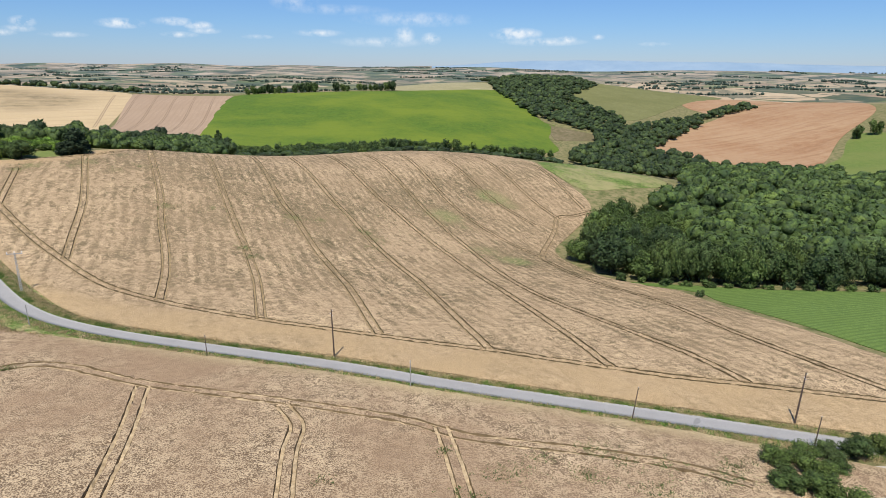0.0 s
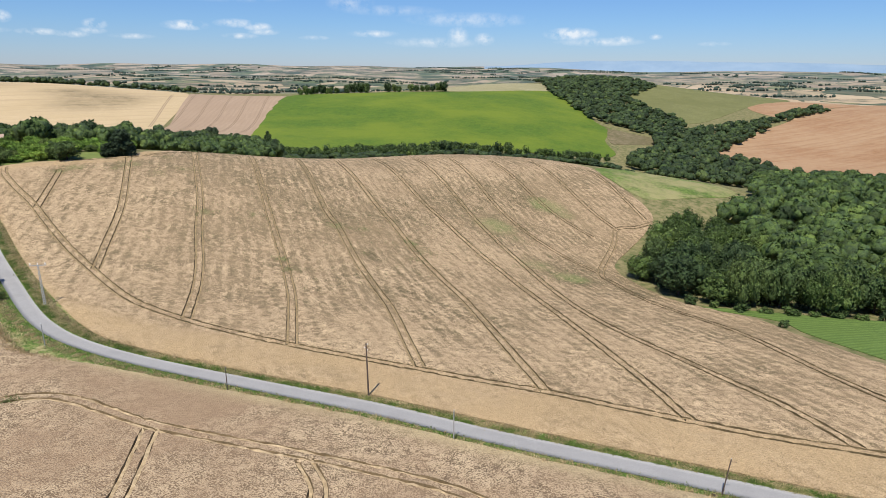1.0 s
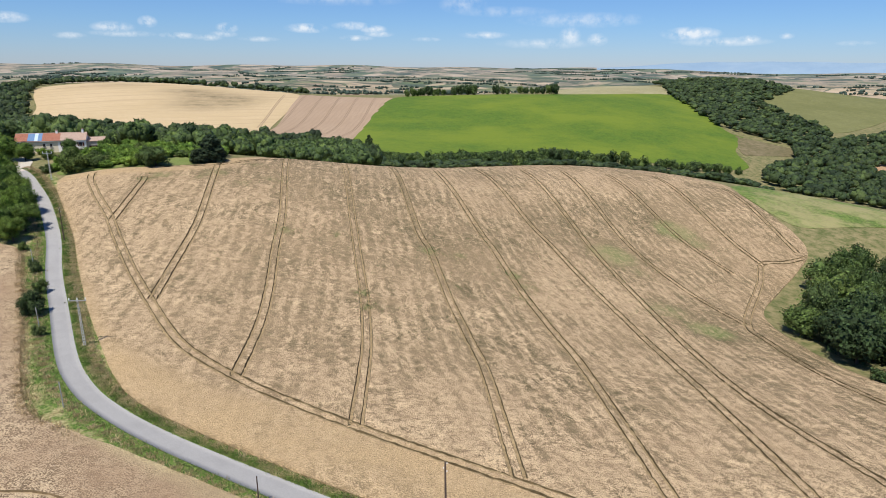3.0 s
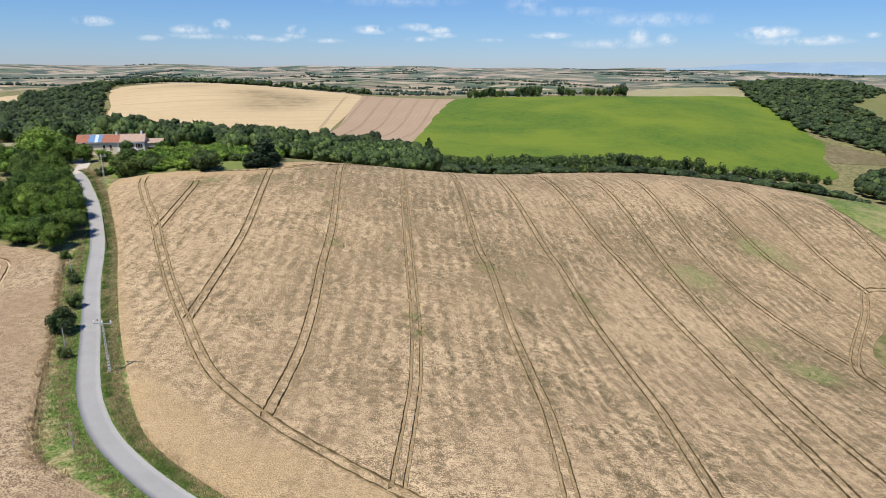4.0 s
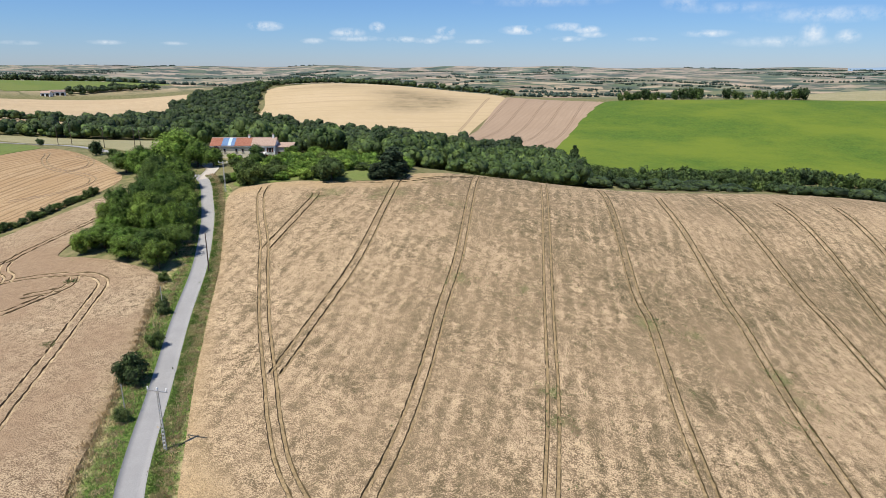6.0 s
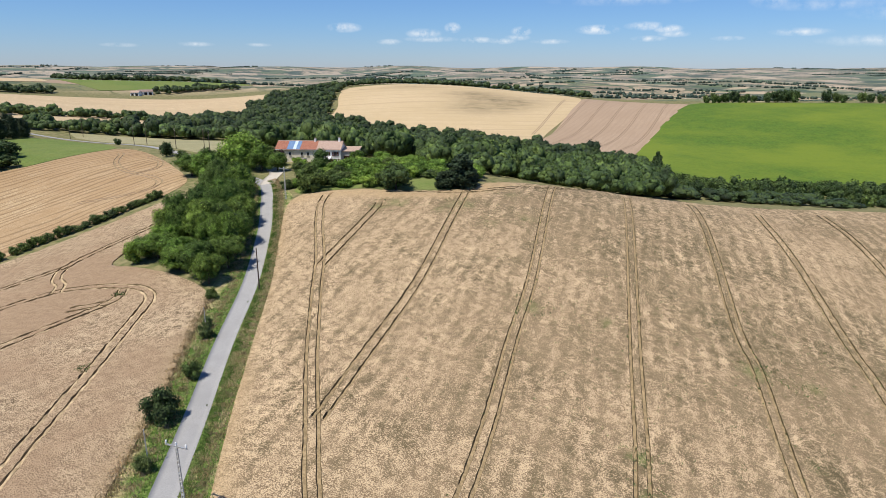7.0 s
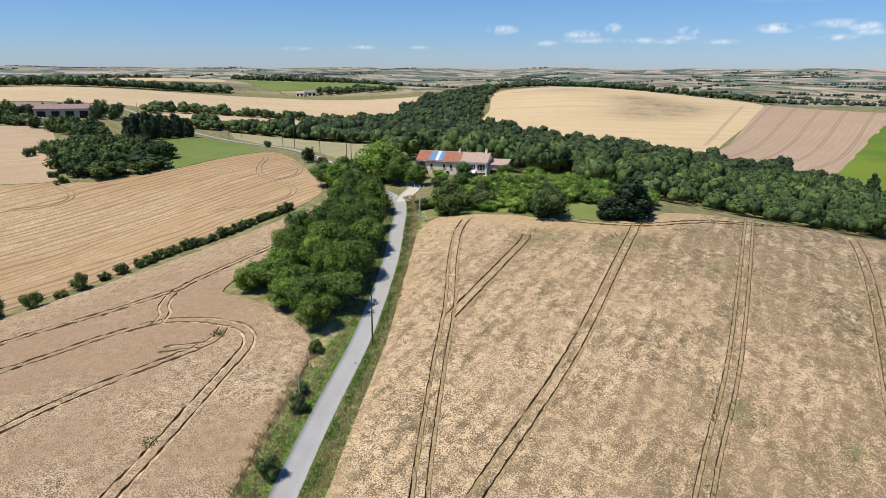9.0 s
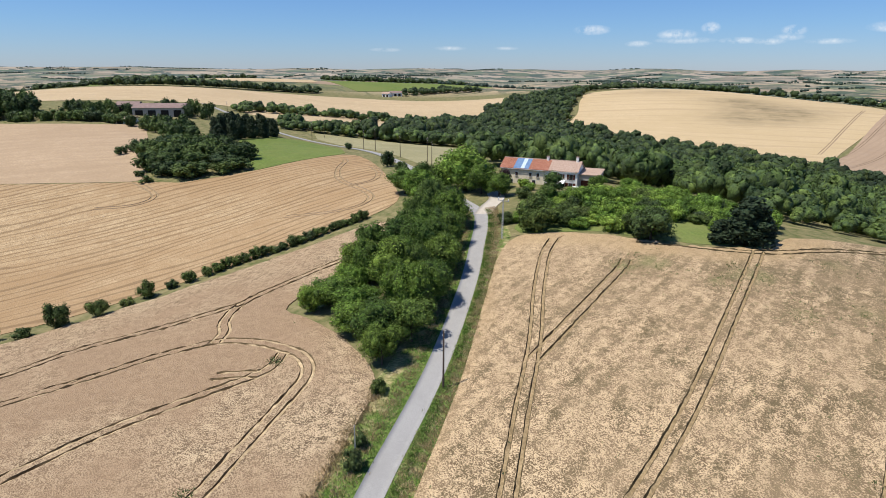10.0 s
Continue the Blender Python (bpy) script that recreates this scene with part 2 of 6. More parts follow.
TAN = crop_material("tan_stubble", (0.455, 0.335, 0.215), (0.36, 0.258, 0.162), None, grain=0.9, lines=(12, 7.0, 0.22, 0.6, 1.2), tint=(0.33, 0.235, 0.145), broad_size=0.012, fleck=0.35)
BROWN = crop_material("brown_crop", (0.395, 0.290, 0.197), (0.319, 0.227, 0.151), None, grain=0.6, lines=(-14, 4.0, 0.3), fleck=0.25)
RUST = crop_material("rust_stubble", (0.32, 0.178, 0.092), (0.235, 0.13, 0.066), None, grain=3.0, tint=(0.42, 0.29, 0.17), lines=(62, 12.0, 0.3, 0.76, 1.6), fleck=0.4, broad_size=0.012, stain=0.4)
GREEN = crop_material("green_crop", (0.080, 0.140, 0.018), (0.070, 0.126, 0.016), None, grain=0.3, tint=(0.15, 0.195, 0.022), stain=0.8, broad_size=0.008, fleck=0.15)
MEADOW = crop_material("dry_meadow", (0.19, 0.19, 0.075), (0.125, 0.13, 0.045), None, grain=0.4, fleck=0.4)
SCRUB = crop_material("scrubby_bank", (0.218, 0.176, 0.101), (0.126, 0.109, 0.050), None, grain=0.5)
STRIP = crop_material("pale_dry_grass", (0.353, 0.318, 0.185), (0.24, 0.222, 0.108), None, grain=0.9, fleck=0.5)
LAWN = crop_material("mown_lawn", (0.135, 0.185, 0.042), (0.09, 0.132, 0.028), None, grain=0.6, tint=(0.17, 0.19, 0.055), stain=0.5, fleck=0.3)
ROUGH_LAWN = crop_material("rough_garden_grass", (0.165, 0.215, 0.055), (0.085, 0.125, 0.03), None, grain=4.0, tint=(0.19, 0.20, 0.07), stain=0.7, fleck=0.5, broad_size=0.06)
WEEDY = crop_material("weedy_crop", (0.145, 0.205, 0.048), (0.07, 0.112, 0.025), None, grain=1.4, tint=(0.33, 0.28, 0.14), stain=0.6, broad_size=0.04)
ROWCROP = crop_material("green_row_crop", (0.17, 0.255, 0.062), (0.07, 0.12, 0.028), None, grain=6.0, lines=(68, 1.5, 0.45, 0.55, 0.3), tint=(0.12, 0.18, 0.04))


def verge_build(nt, bsdf):
    p = place(nt)
    col = ramp(nt, fractal(nt, p, 3.4, 4.0, 0.75), [(0.38, (0.035, 0.068, 0.013)), (0.5, (0.098, 0.165, 0.03)), (0.63, (0.21, 0.27, 0.075))])
    tall = maths(nt, "ADD", fractal(nt, p, 0.5, 5.0, 0.7), maths(nt, "MULTIPLY", attribute(nt, "lush"), -0.32))
    straw = ramp(nt, fractal(nt, place(nt, 30, (1.0, 0.4, 1.0)), 2.6, 3.0, 0.7), [(0.4, (0.26, 0.205, 0.095)), (0.6, (0.52, 0.43, 0.235))])
    col = mix(nt, ramp(nt, tall, [(0.36, grey(0.0)), (0.56, grey(0.85))]), col, straw)
    nt.links.new(col, bsdf.inputs["Base Color"])
    bsdf.inputs["Roughness"].default_value = 0.9
    bump(nt, bsdf, fractal(nt, p, 2.2, 6.0, 0.7), 1.0, 0.25)


GRASS = material("verge_grass", verge_build)


def asphalt_build(nt, bsdf):
    p = place(nt)
    col = ramp(nt, fractal(nt, p, 9.0, 5.0, 0.7), [(0.36, (0.27, 0.262, 0.25)), (0.64, (0.36, 0.35, 0.335))])
    col = mix(nt, ramp(nt, fractal(nt, p, 0.25, 5.0, 0.65), [(0.45, grey(0.0)), (0.65, grey(0.55))]), col, (0.265, 0.257, 0.246))
    tar = ramp(nt, fractal(nt, place(nt, 35, (1.0, 0.25, 1.0)), 0.5, 2.0, 0.5), [(0.735, grey(0.0)), (0.755, grey(0.4))])
    col = mix(nt, tar, col, (0.13, 0.13, 0.13))
    nt.links.new(col, bsdf.inputs["Base Color"])
    bsdf.inputs["Roughness"].default_value = 0.8
    bump(nt, bsdf, fractal(nt, p, 14.0, 3.0, 0.6), 0.5, 0.01)


ASPHALT = material("old_asphalt", asphalt_build)
GRAVEL = plain_material("pale_gravel", (0.42, 0.37, 0.30), (0.56, 0.51, 0.43), 6.0, bump_d=0.02)
SOIL = plain_material("rut_floor", (0.20, 0.145, 0.075), (0.43, 0.32, 0.18), 2.6, bump_d=0.08)
# two rut wall colours with the shade among the stems painted in dark
STEM_SHADE = plain_material("shaded_stem_walls", (0.065, 0.05, 0.025), (0.155, 0.112, 0.058), 1.6, bump_d=0.05)
STEM_SHADE_NEAR = plain_material("shaded_stem_walls_near", (0.10, 0.072, 0.038), (0.20, 0.142, 0.078), 1.6, bump_d=0.05)
TRACK = plain_material("field_track", (0.23, 0.165, 0.105), (0.30, 0.215, 0.14), 1.2, bump_d=0.05)
SOIL_PALE = plain_material("rut_straw", (0.30, 0.22, 0.125), (0.60, 0.46, 0.28), 1.4, bump_d=0.08)
WOOD = plain_material("pole_wood", (0.075, 0.055, 0.045), (0.15, 0.11, 0.085), 6.0)
STEEL = plain_material("galvanised_steel", (0.42, 0.43, 0.44), (0.55, 0.55, 0.56), 5.0, rough=0.5, metal=0.6)
GLAZE = plain_material("white_porcelain", (0.70, 0.70, 0.68), (0.8, 0.8, 0.78), 5.0, rough=0.3)
BARK = plain_material("bark", (0.055, 0.042, 0.032), (0.12, 0.095, 0.07), 5.0, bump_d=0.03)


def leaf_material(name, stops, spread=0.5, patch=0.0, leaf=1.6):
    """Foliage: a hue for each plant, and small differences from spray to spray."""
    def build(nt, bsdf):
        info = nt.nodes.new("ShaderNodeObjectInfo")
        gm = nt.nodes.new("ShaderNodeNewGeometry")
        fac = info.outputs["Random"]
        if patch:
            fac = ramp(nt, fractal(nt, place(nt), patch, 2.0, 0.6), [(0.37, grey(0.0)), (0.63, grey(1.0))])
        col = ramp(nt, fac, stops)
        vary = ramp(nt, gm.outputs["Random Per Island"], [(0.0, grey(1 - spread)), (1.0, grey(1 + spread))])
        col = mix(nt, 1.0, col, vary, "MULTIPLY")
        # leaf by leaf: noise puts sunlit blades and shaded gaps into the colour
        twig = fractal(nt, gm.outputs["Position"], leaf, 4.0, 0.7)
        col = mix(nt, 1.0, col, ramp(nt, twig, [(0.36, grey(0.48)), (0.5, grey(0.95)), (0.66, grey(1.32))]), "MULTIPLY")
        bump(nt, bsdf, twig, 1.0, 0.9 / leaf)
        nt.links.new(col, bsdf.inputs["Base Color"])
        bsdf.inputs["Roughness"].default_value = 0.6
        bsdf.inputs["Specular IOR Level"].default_value = 0.25
        tl = nt.nodes.new("ShaderNodeBsdfTranslucent")
        nt.links.new(col, tl.inputs[0])
        ms = nt.nodes.new("ShaderNodeMixShader")
        ms.inputs[0].default_value = 0.10
        out = nt.nodes["Material Output"]
        nt.links.new(bsdf.outputs[0], ms.inputs[1])
        nt.links.new(tl.outputs[0], ms.inputs[2])
        nt.links.new(ms.outputs[0], out.inputs[0])
    return material(name, build)


WOOD_STOPS = [(0.0, (0.036, 0.062, 0.021)), (0.3, (0.060, 0.098, 0.025)), (0.5, (0.086, 0.132, 0.031)), (0.7, (0.052, 0.084, 0.033)), (1.0, (0.115, 0.165, 0.038))]
OAK_STOPS = [(0.0, (0.055, 0.088, 0.028)), (0.3, (0.082, 0.125, 0.032)), (0.55, (0.115, 0.165, 0.037)), (0.75, (0.078, 0.112, 0.044)), (1.0, (0.14, 0.185, 0.042))]
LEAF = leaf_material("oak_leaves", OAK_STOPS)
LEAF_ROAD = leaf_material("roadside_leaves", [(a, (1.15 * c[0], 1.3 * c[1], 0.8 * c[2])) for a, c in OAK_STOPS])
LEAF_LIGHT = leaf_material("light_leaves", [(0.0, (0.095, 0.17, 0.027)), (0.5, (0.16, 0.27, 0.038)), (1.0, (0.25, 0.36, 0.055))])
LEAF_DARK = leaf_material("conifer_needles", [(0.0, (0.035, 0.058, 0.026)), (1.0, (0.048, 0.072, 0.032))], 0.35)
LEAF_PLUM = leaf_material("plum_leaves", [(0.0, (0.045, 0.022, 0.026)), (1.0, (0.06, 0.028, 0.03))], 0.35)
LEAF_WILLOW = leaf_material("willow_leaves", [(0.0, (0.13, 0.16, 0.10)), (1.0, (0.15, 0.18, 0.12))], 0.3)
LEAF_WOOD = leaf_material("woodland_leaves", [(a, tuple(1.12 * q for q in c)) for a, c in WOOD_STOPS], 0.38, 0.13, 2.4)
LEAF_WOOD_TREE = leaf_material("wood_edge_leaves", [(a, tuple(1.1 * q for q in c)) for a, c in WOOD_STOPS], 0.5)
# bluer leaves for distant woods: distance haze put into the colour
LEAF_DIST_HAZE = leaf_material("distant_hazy_leaves", [(a, (0.72 * c[0], 0.72 * c[1], 0.85 * c[2])) for a, c in WOOD_STOPS], 0.38, 0.09, 1.4)
LEAF_FAR_HAZE = leaf_material("far_hazy_leaves", [(0.0, (0.04, 0.068, 0.05)), (1.0, (0.066, 0.096, 0.066))], 0.4, 0.02, 0.6)
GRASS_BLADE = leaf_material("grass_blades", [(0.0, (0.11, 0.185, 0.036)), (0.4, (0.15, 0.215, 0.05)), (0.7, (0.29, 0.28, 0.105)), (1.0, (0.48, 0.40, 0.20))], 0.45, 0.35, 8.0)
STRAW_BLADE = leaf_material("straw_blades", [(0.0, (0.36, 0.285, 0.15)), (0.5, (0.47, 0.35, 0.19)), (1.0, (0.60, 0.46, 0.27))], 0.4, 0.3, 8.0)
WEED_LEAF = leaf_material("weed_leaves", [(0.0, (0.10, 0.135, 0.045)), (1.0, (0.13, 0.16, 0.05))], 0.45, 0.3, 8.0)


def ground_build(nt, bsdf):
    p = place(nt)
    # small meadow grass near, a patchwork of fields far off
    near = ramp(nt, fractal(nt, p, 0.35, 6.0, 0.7), [(0.35, (0.085, 0.105, 0.032)), (0.62, (0.25, 0.21, 0.105))])
    v = nt.nodes.new("ShaderNodeTexVoronoi")
    v.inputs["Scale"].default_value = 1 / 92.0
    nt.links.new(place(nt, 20, (1.0, 0.62, 0.0)), v.inputs["Vector"])
    sep = nt.nodes.new("ShaderNodeSeparateColor")
    nt.links.new(v.outputs["Color"], sep.inputs[0])
    far = ramp(nt, sep.outputs[0], [(0.0, (0.42, 0.325, 0.21)), (0.22, (0.49, 0.38, 0.25)), (0.36, (0.11, 0.15, 0.06)), (0.50, (0.30, 0.22, 0.15)), (0.60, (0.45, 0.335, 0.215)), (0.72, (0.16, 0.17, 0.08)), (0.80, (0.06, 0.085, 0.05)), (0.91, (0.38, 0.29, 0.19))])
    far.node.color_ramp.interpolation = "CONSTANT"
    far = mix(nt, ramp(nt, fractal(nt, p, 0.05, 5.0, 0.7), [(0.4, grey(0.0)), (0.7, grey(0.35))]), far, (0.27, 0.22, 0.14))
    ve = nt.nodes.new("ShaderNodeTexVoronoi")
    ve.feature = "DISTANCE_TO_EDGE"
    ve.inputs["Scale"].default_value = 1 / 92.0
    nt.links.new(place(nt, 20, (1.0, 0.62, 0.0)), ve.inputs["Vector"])
    gaps = maths(nt, "MULTIPLY_ADD", fractal(nt, p, 0.012, 4.0, 0.6), 0.16, -0.055)
    hedge = maths(nt, "LESS_THAN", ve.outputs["Distance"], gaps)
    far = mix(nt, maths(nt, "MULTIPLY", hedge, 0.9), far, (0.055, 0.078, 0.045))
    # farthest land: distance haze put into muted, slightly blue base colours
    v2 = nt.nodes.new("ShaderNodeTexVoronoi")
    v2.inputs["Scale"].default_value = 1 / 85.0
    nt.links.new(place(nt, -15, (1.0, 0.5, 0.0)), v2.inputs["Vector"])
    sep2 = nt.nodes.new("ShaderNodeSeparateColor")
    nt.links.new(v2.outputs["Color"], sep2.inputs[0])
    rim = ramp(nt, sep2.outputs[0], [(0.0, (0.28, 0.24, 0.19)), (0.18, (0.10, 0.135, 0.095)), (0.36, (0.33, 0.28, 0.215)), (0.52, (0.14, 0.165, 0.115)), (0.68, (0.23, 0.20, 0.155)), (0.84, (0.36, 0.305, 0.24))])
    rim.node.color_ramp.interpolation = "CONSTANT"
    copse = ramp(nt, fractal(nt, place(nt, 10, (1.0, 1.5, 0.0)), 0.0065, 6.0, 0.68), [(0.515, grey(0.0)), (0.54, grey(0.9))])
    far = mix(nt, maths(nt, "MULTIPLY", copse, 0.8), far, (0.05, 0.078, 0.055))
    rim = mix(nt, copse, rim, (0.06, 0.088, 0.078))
    g = nt.nodes.new("ShaderNodeNewGeometry")
    ln = nt.nodes.new("ShaderNodeVectorMath")
    ln.operation = "LENGTH"
    nt.links.new(g.outputs["Position"], ln.inputs[0])
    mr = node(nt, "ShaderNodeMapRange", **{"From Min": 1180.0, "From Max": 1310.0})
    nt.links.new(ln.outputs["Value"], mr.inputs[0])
    haze_range = node(nt, "ShaderNodeMapRange", **{"From Min": 1900.0, "From Max": 3800.0, "To Max": 0.92})
    nt.links.new(ln.outputs["Value"], haze_range.inputs[0])
    nt.links.new(mix(nt, haze_range.outputs[0], mix(nt, mr.outputs[0], near, far), rim), bsdf.inputs["Base Color"])
    bsdf.inputs["Roughness"].default_value = 0.9
    bump(nt, bsdf, fractal(nt, p, 1.1, 6.0, 0.7), 0.8, 0.25)


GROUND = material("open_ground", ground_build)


# ---- mesh helpers ----
def mesh_object(name, verts, faces, mat, parent=None, smooth=True):
    me = bpy.data.meshes.new(name)
    me.from_pydata([tuple(v) for v in verts], [], faces)
    me.materials.append(mat)
    if smooth:
        me.polygons.foreach_set("use_smooth", [True] * len(me.polygons))
    me.update()
    ob = new(name, me)
    ob.parent = parent
    return ob


def resample(line, step, closed=False):
    pts = np.array(list(line) + ([line[0]] if closed else []), float)
    d = np.r_[0, np.cumsum(np.hypot(*np.diff(pts, axis=0).T))]
    n = max(2, int(round(d[-1] / step)) + 1)
    s = np.linspace(0, d[-1], n)
    out = np.stack([np.interp(s, d, pts[:, 0]), np.interp(s, d, pts[:, 1])], 1)
    return out[:-1] if closed else out


def smooth_line(line, step, closed=False):
    """A Catmull-Rom curve through the plan points, resampled."""
    p = np.array(line, float)
    p = np.vstack([p[-1], p, p[0], p[1]]) if closed else np.vstack([2 * p[0] - p[1], p, 2 * p[-1] - p[-2]])
    out = []
    for a, b, c, d in zip(p[:-3], p[1:-2], p[2:-1], p[3:]):
        for u in np.linspace(0, 1, 8, endpoint=False):
            out.append(0.5 * (2 * b + (c - a) * u + (2 * a - 5 * b + 4 * c - d) * u * u + (3 * b - a - 3 * c + d) * u ** 3))
    if not closed:
        out.append(p[-2])
    return resample(out, step, closed)


def offset(line, d):
    """The line moved d metres to its left."""
    t = np.gradient(np.asarray(line, float), axis=0)
    t /= np.linalg.norm(t, axis=1)[:, None] + 1e-9
    return np.asarray(line) + d * np.stack([-t[:, 1], t[:, 0]], 1)


def to_line(x, y, line):
    """Distance from each place to a polyline."""
    best = np.full(len(x), 1e9)
    for a, b in zip(line[:-1], line[1:]):
        d = b - a
        u = np.clip(((x - a[0]) * d[0] + (y - a[1]) * d[1]) / (d @ d + 1e-9), 0, 1)
        best = np.minimum(best, np.hypot(x - a[0] - u * d[0], y - a[1] - u * d[1]))
    return best


def inside(x, y, poly):
    poly = np.asarray(poly)
    x, y = np.asarray(x), np.asarray(y)
    res = np.zeros(x.shape, bool)
    for (x0, y0), (x1, y1) in zip(poly, np.roll(poly, -1, axis=0)):
        hitp = ((y0 > y) != (y1 > y)) & (x < (x1 - x0) * (y - y0) / (y1 - y0 + 1e-12) + x0)
        res ^= hitp
    return res


def field(name, border, step, lift, mat, label, category="field", ruts=(), rut_depth=0.18, rut_mat=None, rough=0.0, closed_smooth=True, skirt=0.6, shades=None, wall_mat=None):
    """A crop or grass cover over the land inside a border, with a rim and sunken wheel ruts."""
    edge = smooth_line(border, step, True) if closed_smooth else resample(border, step, True)
    n = len(edge)
    x0, y0 = edge.min(0)
    x1, y1 = edge.max(0)
    rng = np.random.default_rng(len(name) + n)
    gx, gy = np.meshgrid(np.arange(x0, x1, step), np.arange(y0, y1, step))
    gx, gy = gx.ravel() + rng.uniform(-0.3, 0.3, gx.size) * step, gy.ravel() + rng.uniform(-0.3, 0.3, gy.size) * step
    keep = inside(gx, gy, edge)
    gx, gy = gx[keep], gy[keep]
    dist = np.full(len(gx), 1e9)
    for a, b in zip(edge, np.roll(edge, -1, axis=0)):
        dist = np.minimum(dist, np.hypot(gx - (a[0] + b[0]) / 2, gy - (a[1] + b[1]) / 2))
    keep = dist > step * 0.6
    co = [edge]
    edges = [(i, (i + 1) % n) for i in range(n)]
    rut_lines = []
    for line in ruts:
        for side in (-0.76, 0.76):
            rl = offset(line, side)
            rut_lines.append(rl + rng.normal(0, 0.018, rl.shape))
    at = n
    for rl in rut_lines:
        for w in (-0.29, -0.19, 0.19, 0.29):
            q = offset(rl, w) + rng.normal(0, 0.02, rl.shape)
            ok = np.flatnonzero(inside(q[:, 0], q[:, 1], edge))
            if len(ok) > 1:
                co.append(q[ok])
                edges += [(at + i, at + i + 1) for i in range(len(ok) - 1) if ok[i + 1] == ok[i] + 1]
                at += len(ok)
    if rut_lines:
        allr = np.full(len(gx), 1e9)
        for rl in rut_lines:
            near = (gx > rl[:, 0].min() - 3) & (gx < rl[:, 0].max() + 3) & (gy > rl[:, 1].min() - 3) & (gy < rl[:, 1].max() + 3)
            allr[near] = np.minimum(allr[near], to_line(gx[near], gy[near], rl))
        keep &= allr > 0.45
    co.append(np.stack([gx[keep], gy[keep]], 1))
    co = np.vstack(co)
    vs, _, fs, *_ = delaunay_2d_cdt([Vector(c) for c in co], edges, [], 1, 1e-4)
    v = np.array([(a.x, a.y) for a in vs])
    z = land(v[:, 0], v[:, 1]) + lift
    if rough:
        z += rng.normal(0, rough, len(z))
    if rut_lines:
        d = np.full(len(v), 1e9)
        for rl in rut_lines:
            near = (v[:, 0] > rl[:, 0].min() - 2) & (v[:, 0] < rl[:, 0].max() + 2) & (v[:, 1] > rl[:, 1].min() - 2) & (v[:, 1] < rl[:, 1].max() + 2)
            d[near] = np.minimum(d[near], to_line(v[near, 0], v[near, 1], rl))
        z -= rut_depth * np.clip((0.285 - d) / 0.09, 0, 1)
    faces = [tuple(f) for f in fs]
    # rim down to the soil
    count = {}
    for f in faces:
        for a, b in zip(f, f[1:] + f[:1]):
            count[(a, b)] = 1
    rim = [(a, b) for a, b in count if (b, a) not in count]
    verts = np.column_stack([v, z])
    low = {}
    extra = []
    verts[sorted({q for e in rim for q in e}), 2] -= 0.55 * lift
    for a, b in rim:
        for q in (a, b):
            if q not in low:
                low[q] = len(verts) + len(extra)
                extra.append((v[q, 0], v[q, 1], z[q] - skirt - lift))
        faces.append((b, a, low[a], low[b]))
    if extra:
        verts = np.vstack([verts, extra])
    ob = mesh_object(name, verts, faces, mat)
    me = ob.data
    if rut_lines:
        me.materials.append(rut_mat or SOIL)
        me.materials.append(wall_mat or STEM_SHADE)
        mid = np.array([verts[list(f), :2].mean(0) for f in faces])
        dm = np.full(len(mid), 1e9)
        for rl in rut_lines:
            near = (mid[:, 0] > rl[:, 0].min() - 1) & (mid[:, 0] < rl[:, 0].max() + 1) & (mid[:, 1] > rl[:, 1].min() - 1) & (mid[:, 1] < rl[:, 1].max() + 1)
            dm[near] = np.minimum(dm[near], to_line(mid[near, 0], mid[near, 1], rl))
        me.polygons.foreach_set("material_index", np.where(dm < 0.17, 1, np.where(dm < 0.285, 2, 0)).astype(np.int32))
        ev = np.empty(len(me.edges) * 2, np.int32)
        me.edges.foreach_get("vertices", ev)
        near_rut = np.r_[d < 0.33, np.zeros(len(verts) - len(d), bool)]
        sharp = me.attributes.get("sharp_edge") or me.attributes.new("sharp_edge", "BOOLEAN", "EDGE")
        sharp.data.foreach_set("value", near_rut[ev.reshape(-1, 2)].any(1))
    if extra:
        ev = np.empty(len(me.edges) * 2, np.int32)
        me.edges.foreach_get("vertices", ev)
        on_rim = np.zeros(len(verts), bool)
        on_rim[list(low)] = True
        on_rim[len(v):] = True
        crease = me.attributes.get("sharp_edge") or me.attributes.new("sharp_edge", "BOOLEAN", "EDGE")
        was = np.zeros(len(me.edges), bool)
        crease.data.foreach_get("value", was)
        crease.data.foreach_set("value", was | on_rim[ev.reshape(-1, 2)].all(1))
    for key, fn in (shades or {}).items():
        at_v = me.attributes.new(key, "FLOAT", "POINT")
        at_v.data.foreach_set("value", np.clip(fn(verts[:, 0], verts[:, 1]), 0, 1).astype(np.float32))
    return tagged(ob, label, category, kind="structure")


# ---- ground ----
def warp(n):
    u = np.linspace(-1, 1, n)
    return 143 * np.sinh(4.22 * u)


GN = 300
gx, gy = np.meshgrid(-80 + warp(GN), 180 + warp(GN))
gz = land(gx.ravel(), gy.ravel())
verts = np.column_stack([gx.ravel(), gy.ravel(), gz])
faces = [(j * GN + i, j * GN + i + 1, (j + 1) * GN + i + 1, (j + 1) * GN + i) for j in range(GN - 1) for i in range(GN - 1)]
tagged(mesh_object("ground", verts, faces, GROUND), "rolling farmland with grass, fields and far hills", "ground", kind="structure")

# ---- road ----
ROAD = [(140, 42), (95, 56), (66, 63.5), (45, 69), (24, 74), (1, 79.2), (-15, 83.5), (-33, 87), (-52, 91), (-64, 95), (-72, 99.5), (-79, 105), (-91, 116),
        (-104, 128), (-119, 143), (-137, 158.5), (-151, 169), (-160, 175.5), (-169, 180.5), (-184, 184), (-222, 193), (-258, 199), (-297, 203), (-331, 201), (-389, 190), (-434, 185), (-520, 178), (-620, 160)]
